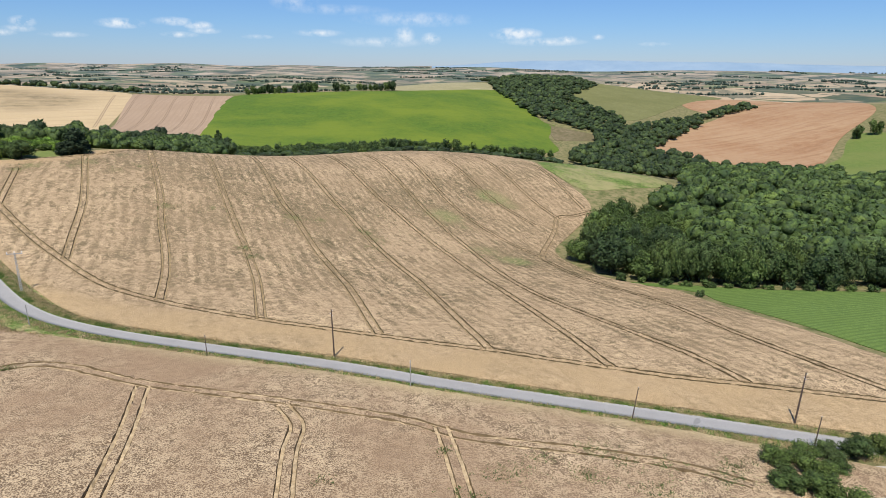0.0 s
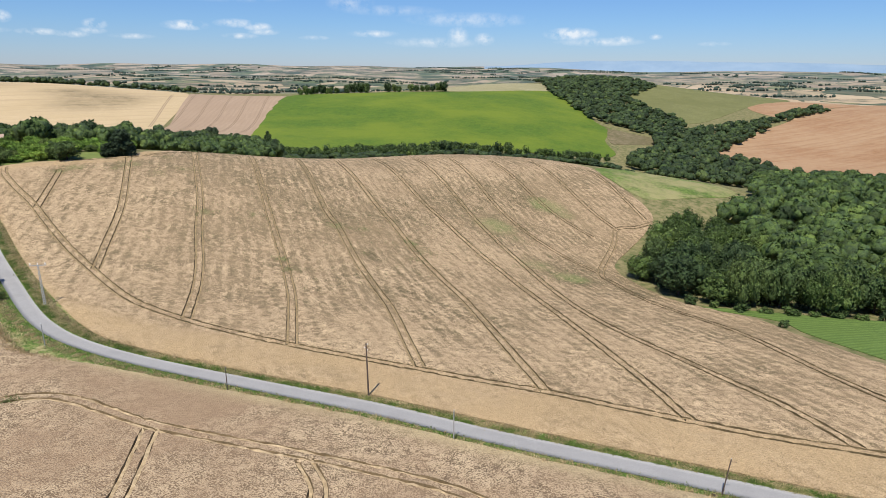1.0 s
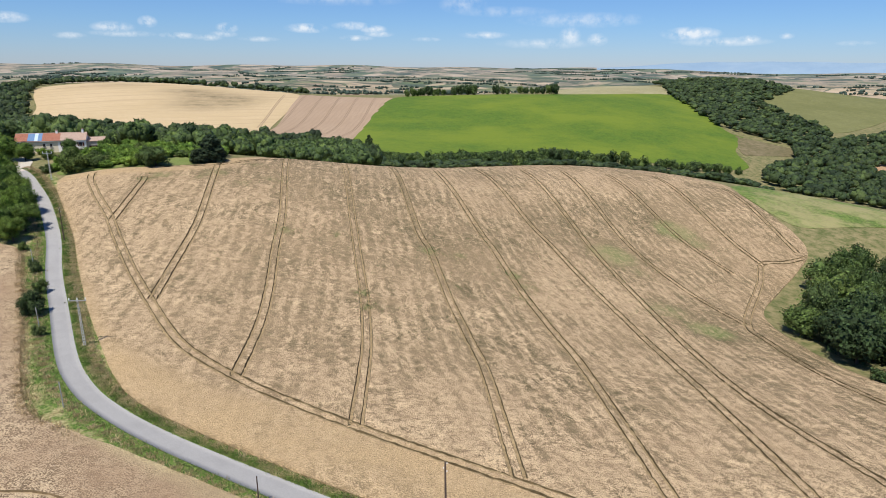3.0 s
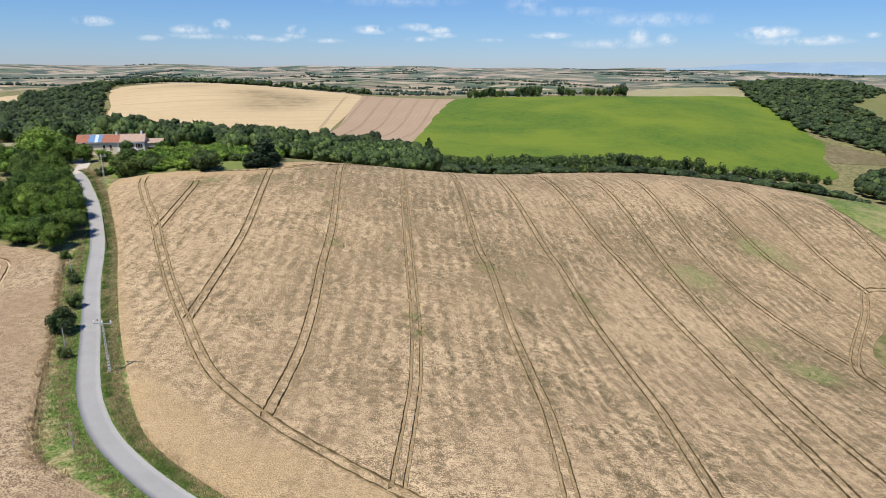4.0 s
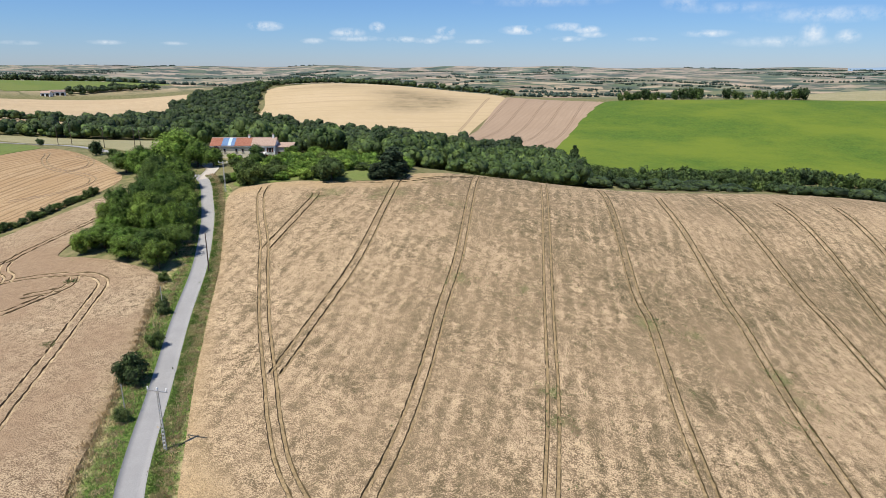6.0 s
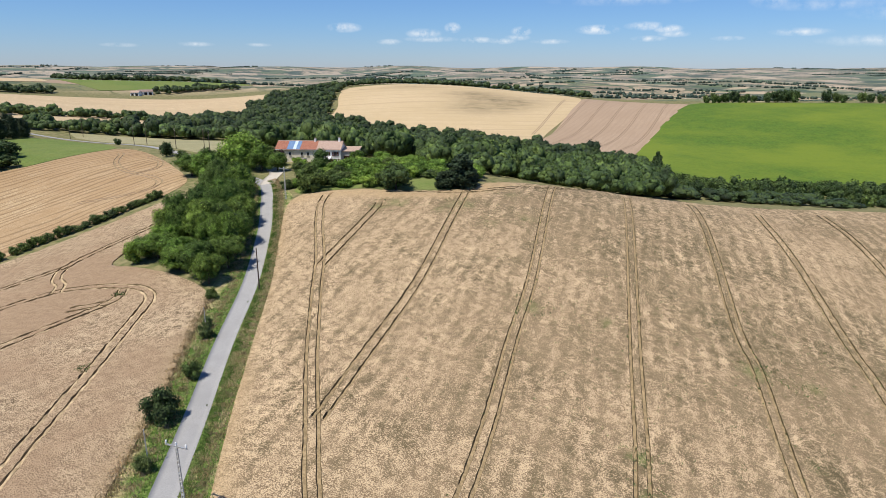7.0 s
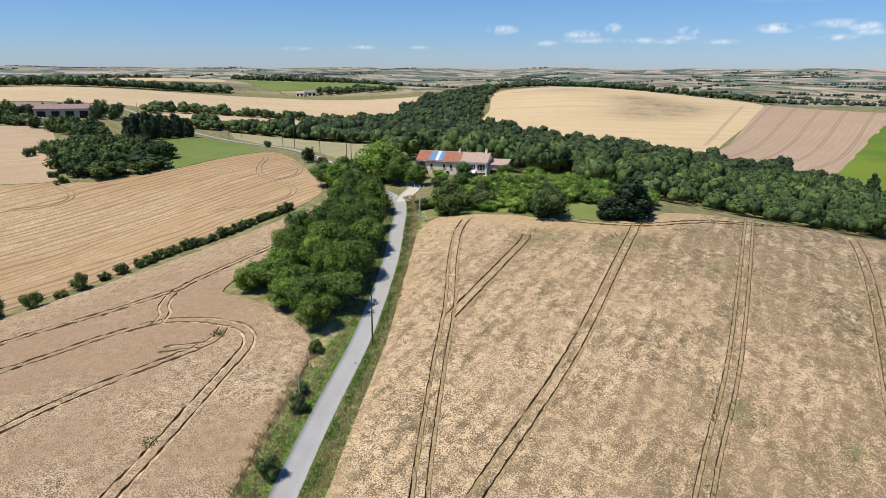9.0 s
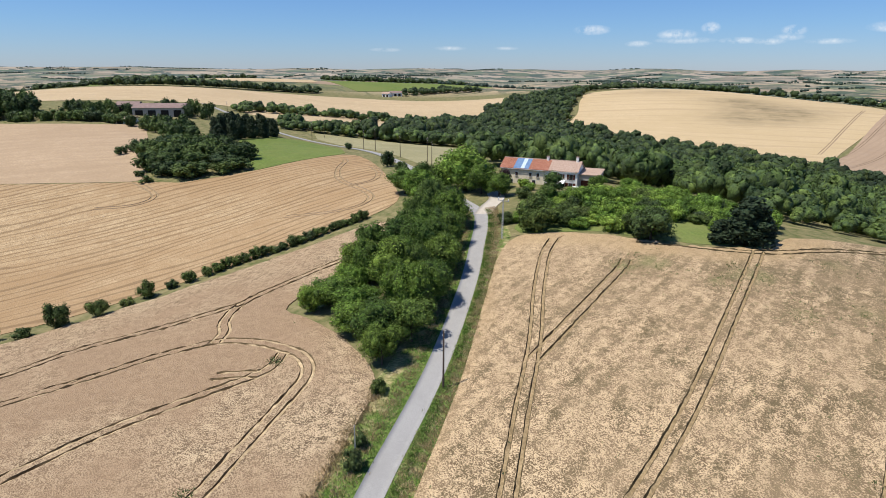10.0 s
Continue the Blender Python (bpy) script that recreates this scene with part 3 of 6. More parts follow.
road_line = smooth_line(ROAD, 2.0)


def ribbon(line, half, lift, thick, crown=0.0):
    cols = [-half, -half * 0.5, 0, half * 0.5, half]
    wide = (1.0 + 0.25 * np.clip((line[:, 0] + 60) / 40, 0, 1))[:, None]
    sides = [line + (offset(line, c) - line) * wide for c in cols]
    verts, faces = [], []
    for k, (c, q) in enumerate(zip(cols, sides)):
        for (x, y), h in zip(q, land(q[:, 0], q[:, 1]) if abs(c) < 99 else 0):
            verts.append((x, y, h + lift + crown * (1 - (c / half) ** 2)))
    m = len(line)
    for k in range(len(cols) - 1):
        for i in range(m - 1):
            faces.append((k * m + i, k * m + m + i, k * m + m + i + 1, k * m + i + 1)[::-1])
    for k, flip in ((0, 1), (len(cols) - 1, -1)):
        base = len(verts)
        for i in range(m):
            x, y, z = verts[k * m + i]
            verts.append((x, y, z - thick))
        for i in range(m - 1):
            faces.append((k * m + i, k * m + i + 1, base + i + 1, base + i)[::flip])
    return verts, faces


tagged(mesh_object("road", *ribbon(road_line, 1.42, 0.10, 0.4, 0.03), ASPHALT), "narrow pale grey asphalt country road", "road", kind="structure")

# ---- fields ----
# tramlines of the large wheat field, pairs of wheel ruts
TRAM = {
    "rim": [(-142, 180), (-137, 174), (-127, 165), (-116, 156), (-104, 145), (-91, 133.5), (-80, 124.5), (-72, 118), (-64, 112.5), (-52, 107.5), (-41, 104.3), (-31, 102), (-21, 100), (-11, 98), (-2, 96), (8, 94), (18, 91), (27, 88.5), (36, 86), (47, 84), (65, 80), (88, 74)],
    "b": [(-127, 183), (-124, 178), (-112.5, 153)],
    "c": [(-118, 204), (-112, 193), (-99, 168), (-93, 155), (-87, 140.5), (-80.5, 126)],
    "d": [(-112, 236), (-104, 220), (-83, 178.5), (-74, 158), (-65.5, 140), (-59, 125), (-53, 108.5)],
    "e": [(-95, 246), (-87, 229), (-66, 184), (-58, 167), (-49.5, 149), (-41.5, 130), (-37, 117), (-32.5, 103)],
    "f": [(-82, 260), (-76, 247), (-52, 194), (-44, 180), (-33, 156), (-26, 141), (-20, 127), (-11, 99)],
    "g": [(-66, 266), (-59, 249), (-38, 207), (-30, 193), (-19, 170), (-12, 155), (-4.5, 137), (8, 94.5)],
    "h": [(-54, 286), (-48, 271), (-26, 225), (-15, 207), (-1, 180), (6, 163), (14.5, 138), (23, 106), (27, 89)],
    "i": [(-36, 290), (-29, 274), (-9, 225), (8, 185), (22, 138), (35, 111), (43, 96), (47, 85)],
    "j": [(-20, 296), (-13, 277), (3, 233), (19, 205), (31, 187)],
    "k": [(-2, 300), (4, 286), (20, 248), (35, 226)],
    "l": [(17, 310), (23, 296), (37, 256), (46, 237)],
    "n": [(44, 308), (49, 294), (59, 252)],
    "side": [(62, 250), (54, 243), (46, 238), (42, 222), (32, 188), (34, 176), (40, 157), (51, 136), (57, 111), (63, 95), (69, 82)],
    "top": [(-132, 190), (-118, 203), (-113, 219), (-105, 240)],
}
trams = [smooth_line(v, 0.8) for v in TRAM.values()]


def from_road(x, y):
    out = np.full(len(x), 99.0)
    k = (np.asarray(x) > -230) & (np.asarray(x) < 120) & (np.asarray(y) < 230) & (np.asarray(y) > 30)
    out[k] = to_line(np.asarray(x)[k], np.asarray(y)[k], road_line[(road_line[:, 0] > -200)])
    return out


WEED_BLOBS = [(21, 249, 8, 1.0), (27, 243, 6, .8), (1, 216, 8, .95), (8, 208, 5, .7), (22, 176, 6, .95), (13, 184, 7, .8), (-60, 165, 24, .75), (-30, 195, 22, .75), (-52, 185, 22, .8), (-88, 185, 16, .35), (12, 232, 16, .5), (-123.5, 185, 3.5, .9),
              (-112, 194, 5, .75), (-60, 218, 18, .4), (2, 193, 12, .6), (-8, 170, 10, .4), (40, 268, 14, .55), (30, 285, 15, .45), (-98, 199, 7, .6), (-104, 212, 7, .5), (-34, 165, 5, .6), (-77, 168, 3, .8), (-46, 143, 2, .8), (-66, 174, 2.5, .8), (-49.5, 148.8, 1.5, 1), (-44.7, 180, 3, .8), (-22.8, 181, 2.5, .85), (-18.6, 176, 3, .8), (-37, 183.5, 3, .75), (-20, 168, 2, .75),
              (-125, 180, 2.2, .9), (-113.4, 188, 2.4, .8), (-101, 190, 3, .75), (-108.7, 210, 3.5, .7), (-97, 198, 2.5, .75)]


def weeds_at(x, y):
    z = 0.30 * np.clip((from_road(x, y) - 18) / 40, 0, 1)
    for bx, by, br, w in WEED_BLOBS:
        z = np.maximum(z, (w if br < 9 else 0.62 * w) * np.exp(-((x - bx) ** 2 + (y - by) ** 2) / (2 * br * br)))
    return z


def headland_at(x, y):
    wide = np.interp(x, [-112, -80, -62, -35], [5.0, 7.0, 12.0, 17.0])
    road_side = np.clip((wide - from_road(x, y)) / 3.0, 0, 1)
    top_line = np.array([(-149, 176), (-146, 181), (-138, 188.5), (-130, 192.5), (-123, 199), (-119.5, 209), (-121, 219)], float)
    return np.maximum(road_side, 0.8 * np.clip((8.0 - to_line(np.asarray(x), np.asarray(y), top_line)) / 3.0, 0, 1))


WHEAT_EDGE = [(100, 60.4), (70, 66.6), (47, 72.2), (25, 77.3), (3, 82.5), (-14, 86.9), (-32, 90.2), (-50, 94), (-60.4, 97.2), (-67.6, 101.6), (-74.8, 107.5), (-87.2, 118.1), (-100.2, 130.1), (-114.8, 144.1), (-132.8, 159.6), (-143, 168.5), (-148, 175.5), (-146, 181), (-138, 188.5), (-130, 192.5), (-123, 199), (-119.5, 209), (-121, 219), (-114, 234), (-103, 252), (-82, 276), (-62, 298), (-42, 315),
              (-20, 326), (5, 330), (28, 332), (46, 318), (51, 298), (61, 272), (63, 255), (56, 238), (46, 218), (38, 198), (41, 180), (48, 163), (61, 150), (64, 138), (72, 117), (79, 97), (92, 78)]
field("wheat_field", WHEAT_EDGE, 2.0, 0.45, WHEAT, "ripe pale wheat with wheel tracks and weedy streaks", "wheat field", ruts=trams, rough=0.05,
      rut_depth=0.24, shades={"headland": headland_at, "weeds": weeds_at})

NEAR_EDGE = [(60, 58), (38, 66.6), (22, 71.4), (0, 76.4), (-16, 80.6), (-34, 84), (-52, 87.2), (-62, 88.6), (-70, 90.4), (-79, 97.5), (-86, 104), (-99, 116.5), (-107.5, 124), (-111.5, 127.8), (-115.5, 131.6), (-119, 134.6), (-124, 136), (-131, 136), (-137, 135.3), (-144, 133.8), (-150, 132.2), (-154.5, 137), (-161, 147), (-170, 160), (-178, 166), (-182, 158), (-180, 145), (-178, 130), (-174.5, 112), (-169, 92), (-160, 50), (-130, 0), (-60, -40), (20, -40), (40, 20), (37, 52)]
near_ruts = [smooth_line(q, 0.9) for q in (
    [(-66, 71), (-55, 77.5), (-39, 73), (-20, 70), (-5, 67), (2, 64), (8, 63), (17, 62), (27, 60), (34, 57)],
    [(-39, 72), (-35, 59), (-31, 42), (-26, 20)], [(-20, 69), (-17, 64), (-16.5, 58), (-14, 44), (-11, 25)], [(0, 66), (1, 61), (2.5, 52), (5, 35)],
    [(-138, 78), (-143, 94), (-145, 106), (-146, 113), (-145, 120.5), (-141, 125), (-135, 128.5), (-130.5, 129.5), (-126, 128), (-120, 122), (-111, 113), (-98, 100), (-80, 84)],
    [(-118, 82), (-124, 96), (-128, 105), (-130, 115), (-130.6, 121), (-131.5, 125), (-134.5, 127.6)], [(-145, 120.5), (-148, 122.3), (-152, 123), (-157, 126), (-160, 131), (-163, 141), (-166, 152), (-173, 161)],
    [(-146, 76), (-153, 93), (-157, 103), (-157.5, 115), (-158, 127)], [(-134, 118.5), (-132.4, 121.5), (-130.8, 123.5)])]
field("wheat_field", NEAR_EDGE, 2.0, 0.45, WHEAT_NEAR, "rough ripe wheat trampled in patches beside the road", "wheat field", ruts=near_ruts, rut_mat=SOIL_PALE, wall_mat=STEM_SHADE_NEAR, rut_depth=0.2, rough=0.06,
      shades={"headland": lambda x, y: (6.0 - from_road(x, y)) / 2.5})
loop = [smooth_line(q, 2.0) for q in ([(-262, 184), (-256, 182), (-245, 175.5), (-231, 171), (-215, 171.5), (-205, 170), (-200, 165), (-201, 158), (-208, 148)], [(-244, 186), (-232, 184), (-223, 178.5), (-222, 171)], [(-289, 111), (-272, 117), (-257, 121.5), (-250.5, 121), (-248, 115), (-251, 106)])]
field("stubble_field", [(-174, 86), (-179, 112), (-184, 135), (-188, 160), (-194, 172), (-206, 178), (-236, 186.5), (-262, 191), (-274, 189), (-268, 170), (-262, 154), (-262, 130), (-268, 122), (-285, 88), (-310, 40), (-280, 0), (-170, 20)], 5, 0.2, STUBBLE, "golden harvested stubble with curved wheel tracks", ruts=loop, rut_depth=0.16, wall_mat=TRACK)
field("stubble_field", [(-286, 88), (-269, 121.5), (-290, 122), (-305, 122), (-345, 128), (-398, 131), (-404, 112), (-428, 68), (-480, 20), (-560, -60), (-330, -20), (-311, 40)], 8, 0.2, TAN, "pale brown ripe field below a farmyard hedge", closed_smooth=False)
field("paddock", [(-262, 153), (-277, 190), (-300, 196.5), (-345, 195), (-360, 184), (-345, 165), (-300, 155)], 6, 0.2, LAWN, "mown green paddock beside the country road", "paddock", closed_smooth=False)
field("dry_grass_strip", [(-358, 205), (-385, 212), (-376, 223), (-351, 244), (-311, 271), (-279, 254), (-240, 218), (-236, 201), (-262, 204.5), (-298, 208)], 6, 0.25, STRIP, "pale dry grass strip above the road", "grass strip", closed_smooth=False)
field("pale_field", [(-540, 60), (-640, 30), (-690, 150), (-770, 330), (-760, 430), (-660, 560), (-630, 525), (-540, 430), (-470, 346), (-430, 285), (-425, 245), (-440, 215), (-470, 195), (-520, 190)], 12, 0.5, PALE_WEST, "wide ripe wheat field on a gentle rise")
field("far_green_field", [(-880, 60), (-1060, 40), (-1080, 240), (-960, 250), (-890, 200)], 30, 0.8, LAWN, "green field on a far slope beyond the wheat", closed_smooth=False)
field("far_green_field", [(-850, 420), (-1010, 420), (-960, 640), (-840, 640)], 30, 0.8, LAWN, "green field on a far slope beyond the wheat", closed_smooth=False)
field("far_pale_field", [(-930, 265), (-1060, 255), (-1040, 405), (-940, 400)], 30, 0.8, PALE_WEST, "pale stubble on a far slope beyond the wheat", closed_smooth=False)
hill_ruts = [smooth_line(q, 6.0) for q in ([(-262, 470), (-290, 540), (-330, 640)], [(-540, 560), (-505, 600), (-480, 640)])]
field("hill_field", [(-575, 585), (-536, 531), (-470, 470), (-411, 412), (-344, 422), (-238, 416), (-257, 482), (-328, 668), (-420, 690), (-520, 660)], 10, 0.5, PALE, "pale wheat field on a hill with thin dark lines", ruts=hill_ruts, rut_depth=0.12, rut_mat=TRACK, wall_mat=TRACK,
      shades={"headland": lambda x, y: 1.6 * np.exp(-((x + 356) / 30) ** 2 - ((y - 560) / 42) ** 2) + 1.1 * np.exp(-((x + 405) / 28) ** 2 - ((y - 592) / 26) ** 2) + 0.5 * np.exp(-((x + 500) ** 2 + (y - 600) ** 2) / 900)})
brown_ruts = [smooth_line([(-243 + 15 * k, 425 + 1.0 * k), (-258 + 16 * k, 500 + 1.0 * k), (-318 + 19 * k, 668 + 2.0 * k)], 6.0) for k in range(0, 5)]
field("brown_field", [(-253, 482), (-326, 670), (-225, 684), (-170, 427), (-236, 418)], 10, 0.6, BROWN, "bare light brown field with parallel tracks", closed_smooth=False, ruts=brown_ruts, rut_depth=0.12, rut_mat=TRACK, wall_mat=TRACK)
field("green_field", [(-162, 416), (-224, 682), (-154, 724), (-50, 732), (30, 790), (68, 803), (85, 700), (97, 612), (108, 597), (92, 540), (89, 483), (30, 465), (-25, 449), (-81, 399)], 12, 0.6, GREEN, "lush bright green crop on a smooth rounded hill")
field("rust_field", [(178, 538), (240, 640), (303, 707), (407, 818), (560, 920), (480, 700), (366, 572), (300, 485), (258, 454), (222, 466)], 12, 0.6, RUST, "rust brown stubble slope with pale tracks")
field("rust_field", [(316, 835), (335, 730), (400, 815), (480, 890), (420, 930)], 12, 0.6, RUST, "rust brown strip of field above the slope")
field("meadow", [(166, 828), (194, 684), (316, 832), (420, 960), (300, 1000), (200, 960)], 14, 0.6, MEADOW, "dry olive green meadow slope", "meadow")
field("meadow", [(259, 448), (320, 497), (369, 564), (403, 567), (430, 440), (340, 310), (270, 330), (255, 400)], 10, 0.4, LAWN, "green grass slope at the foot of the stubble", "meadow")
field("meadow", [(-45, 738), (68, 810), (70, 880), (-20, 900), (-70, 820)], 12, 0.6, STRIP, "pale olive grass crown behind the green hill", "meadow")
field("scrub_bank", [(98, 612), (109, 596), (147, 586), (136, 556), (96, 530)], 6, 0.5, SCRUB, "brown scrubby bank with small bushes", "bank", closed_smooth=False)
field("weedy_patch", [(52, 298), (49, 316), (62, 328), (80, 330), (104, 324), (112, 306), (104, 292), (90, 286), (74, 278), (63, 276)], 4, 0.4, WEEDY, "weedy green patch on the field's shoulder", "weed patch")
field("row_crop_field", [(52, 160), (66, 150), (67, 139), (75, 118), (82, 98), (100, 80), (150, 90), (190, 150), (130, 156), (88, 157)], 4, 0.35, ROWCROP, "low dark green row crop below the wood")
field("garden_lawn", [(-150, 178), (-140, 189.5), (-130, 195), (-123, 203), (-128, 212), (-145, 205), (-160, 195), (-157, 184)], 3, 0.12, ROUGH_LAWN, "olive green garden grass between shrubs", "lawn")
field("verge", [(140, 45), (60, 62), (25, 70.6), (0, 75.6), (-34, 83.3), (-62, 87), (-72, 90), (-88, 104.5), (-118, 131), (-122, 137), (-150, 164), (-170, 178), (-166, 184), (-150, 176), (-147, 173), (-130, 162.5), (-98, 133), (-84, 121), (-72, 110), (-66, 104.5), (-50, 96.5), (-32, 92.5), (3, 84.8), (47, 74.6), (140, 52)], 2.0, 0.06, GRASS, "uneven green and straw coloured roadside grass", "verge", closed_smooth=False,
      shades={"lush": lambda x, y: np.clip((4.4 - from_road(x, y)) / 1.6, 0, 1)})
field("bare_patch", [(46, 60.5), (49, 62), (54, 62.5), (60, 58), (58, 48), (48, 48), (45, 54)], 2.0, 0.12, GRAVEL, "pale sandy ground with sparse plants behind the thicket", "bare ground")
tagged(mesh_object("drive", *ribbon(smooth_line([(-166.5, 180), (-171, 184.5), (-176, 190), (-183, 194), (-190, 199)], 1.0), 1.9, 0.13, 0.3), GRAVEL), "short pale gravel drive to the farmhouse", "drive", kind="structure")


# ---- plants ----
def unit_ball(sub):
    bm = bmesh.new()
    bmesh.ops.create_icosphere(bm, subdivisions=sub, radius=1)
    v = np.array([q.co[:] for q in bm.verts])
    f = np.array([[q.index for q in fc.verts] for fc in bm.faces])
    bm.free()
    return v, f


BALL_V, BALL_F = unit_ball(1)


def crown_shape(seed, lobes, sprays, base=0.12, tall=0.5, size=0.15, pointed=0.0, core=0.74):
    """A unit crown (radius about 1, from z = base to 1, in units of height) of leafy lobes: vertices and triangles."""
    rng = np.random.default_rng(seed)
    mid = (1 + base) / 2
    semi = (1 - base) / 2
    cs, rs = [], []
    for k in range(lobes):
        d = rng.normal(size=3)
        d /= np.linalg.norm(d)
        if k < 2:
            d *= 0.25
        q = d * rng.uniform(0.45, 0.76)
        zz = mid + q[2] * semi
        shrink = 1 - pointed * np.clip((zz - base) / (1 - base), 0, 1)
        r = rng.uniform(0.22, 0.44) * (1 - 0.5 * pointed * np.clip((zz - base) / (1 - base), 0, 1))
        cs.append((q[0] * shrink, q[1] * shrink, zz))
        rs.append(r)
    cs, rs = np.array(cs), np.array(rs)
    zs = tall
    verts, faces = [], []
    n = 0
    for c, r in zip(cs, rs):
        v = BALL_V * (r * core, r * core, r * core * zs) * rng.uniform(0.85, 1.1, BALL_V.shape) + c
        verts.append(v)
        faces.append(BALL_F + n)
        n += len(v)
    for c, r in zip(cs, rs):
        d = rng.normal(size=(sprays, 3))
        d /= np.linalg.norm(d, axis=1)[:, None]
        p = c + d * (r, r, r * zs) * rng.uniform(0.78, 1.2, (sprays, 1))
        hidden = np.zeros(sprays, bool)
        for c2, r2 in zip(cs, rs):
            if r2 != r:
                hidden |= (((p - c2) / (r2, r2, r2 * zs)) ** 2).sum(1) < 0.62
        p, d = p[~hidden], d[~hidden]
        m = len(p)
        nrm = d + rng.normal(0, 0.62, (m, 3)) + (0, 0, 0.25)
        nrm /= np.linalg.norm(nrm, axis=1)[:, None]
        t = np.cross(nrm, rng.normal(size=(m, 3)))
        t /= np.linalg.norm(t, axis=1)[:, None] + 1e-9
        b = np.cross(nrm, t)
        s = size * rng.uniform(0.6, 1.35, (m, 1))
        w = (1, 1, zs)
        quad = np.stack([p + (t * s) * w, p + (b * s * 0.62 + nrm * s * 0.22) * w, p - (t * s * 0.9) * w, p - (b * s * 0.62 - nrm * s * 0.22) * w], 1).reshape(-1, 3)
        verts.append(quad)
        i = n + 4 * np.arange(m)
        faces.append(np.stack([i, i + 1, i + 2], 1))
        faces.append(np.stack([i, i + 2, i + 3], 1))
        n += 4 * m
    return np.vstack(verts), np.vstack(faces)


BALL2_V, BALL2_F = unit_ball(2)


def mass_shape(seed, lobes, base=0.0, tall=0.62, rough=0.24, sprays=16, size=0.16, swell=1.0):
    """A cheaper unit crown: knobbly lobes, without the faces that lie inside one another, and a few sprays."""
    rng = np.random.default_rng(seed)
    mid, semi = (1 + base) / 2, (1 - base) / 2
    d = rng.normal(size=(lobes, 3))
    d /= np.linalg.norm(d, axis=1)[:, None]
    d[:, 2] = np.abs(d[:, 2]) * 1.1 - 0.35
    cs = np.column_stack([d[:, :2] * rng.uniform(0.4, 0.7, (lobes, 1)), mid + d[:, 2] * semi * 0.62])
    cs[0] = (0, 0, mid)
    rs = rng.uniform(0.26, 0.44, lobes) * swell
    rs[0] = 0.55
    verts, faces, n = [], [], 0
    for c, r in zip(cs, rs):
        v = BALL2_V * (r, r, r * tall) * rng.uniform(1 - rough, 1 + rough, (len(BALL2_V), 1)) + c
        m = v[BALL2_F].mean(1)
        keep = (m[:, 2] > c[2] - 0.75 * r * tall)
        for c2, r2 in zip(cs, rs):
            if r2 != r:
                keep &= (((m - c2) / (r2, r2, r2 * tall)) ** 2).sum(1) > 0.8
        verts.append(v)
        faces.append(BALL2_F[keep] + n)
        n += len(v)
        a = rng.normal(size=(sprays, 3))
        a /= np.linalg.norm(a, axis=1)[:, None]
        a[:, 2] = np.abs(a[:, 2])
        q = c + a * (r, r, r * tall) * rng.uniform(0.95, 1.12, (sprays, 1))
        s = size * rng.uniform(0.5, 1.1, (sprays, 1))
        o1, o2 = rng.normal(size=(sprays, 3)) * s * 0.7, rng.normal(size=(sprays, 3)) * s * 0.7
        verts.append(np.stack([q + o1 * (1, 1, tall), q + o2 * (1, 1, tall), q - (o1 + o2) * 0.5 * (1, 1, tall)], 1).reshape(-1, 3))
        faces.append(n + np.arange(3 * sprays).reshape(sprays, 3))
        n += 3 * sprays
    v, f = np.vstack(verts), np.vstack(faces)
    used, inv = np.unique(f, return_inverse=True)
    return v[used], inv.reshape(f.shape)


def fast_mesh(name, verts, faces, mat):
    me = bpy.data.meshes.new(name)
    me.vertices.add(len(verts))
    me.vertices.foreach_set("co", np.asarray(verts, np.float32).ravel())
    k = faces.shape[1]
    me.loops.add(faces.size)
    me.loops.foreach_set("vertex_index", faces.astype(np.int32).ravel())
    me.polygons.add(len(faces))
    me.polygons.foreach_set("loop_start", np.arange(0, faces.size, k, dtype=np.int32))
    me.update(calc_edges=True)
    me.validate()
    if mat:
        me.materials.append(mat)
    return me


def trunk_mesh(seed, limbs=4, top=0.55):
    """A tapered trunk with limbs, one unit high."""
    rng = np.random.default_rng(seed)
    verts, faces = [], []

    def tube(a, b, ra, rb, sides=6):
        base = len(verts)
        a, b = np.array(a), np.array(b)
        for q, r in ((a, ra), ((a + b) / 2 + rng.normal(0, 0.01, 3), (ra + rb) / 2), (b, rb)):
            for k in range(sides):
                an = 2 * math.pi * k / sides
                verts.append((q[0] + r * math.cos(an), q[1] + r * math.sin(an), q[2]))
        for lv in range(2):
            for k in range(sides):
                i, j = base + lv * sides + k, base + lv * sides + (k + 1) % sides
                faces.append((i, j, j + sides, i + sides))
    tube((0, 0, -0.06), (rng.normal(0, 0.03), rng.normal(0, 0.03), top), 0.055, 0.028)
    for k in range(limbs):
        an = 2 * math.pi * (k + rng.uniform(0, 0.6)) / limbs
        h = top * rng.uniform(0.45, 0.9)
        tube((0, 0, h), (0.5 * math.cos(an), 0.5 * math.sin(an), h + rng.uniform(0.12, 0.28)), 0.025, 0.008, 5)
    me = bpy.data.meshes.new("trunk")
    me.from_pydata(verts, [], faces)
    me.materials.append(BARK)
    return me


CROWNS = {}


def crown_set(key, mat, count, **kw):
    CROWNS[key] = [(fast_mesh("crown", *crown_shape(hash_no(key) + k, **kw), mat)) for k in range(count)]


def hash_no(text):
    return sum((i + 1) * ord(ch) for i, ch in enumerate(text))


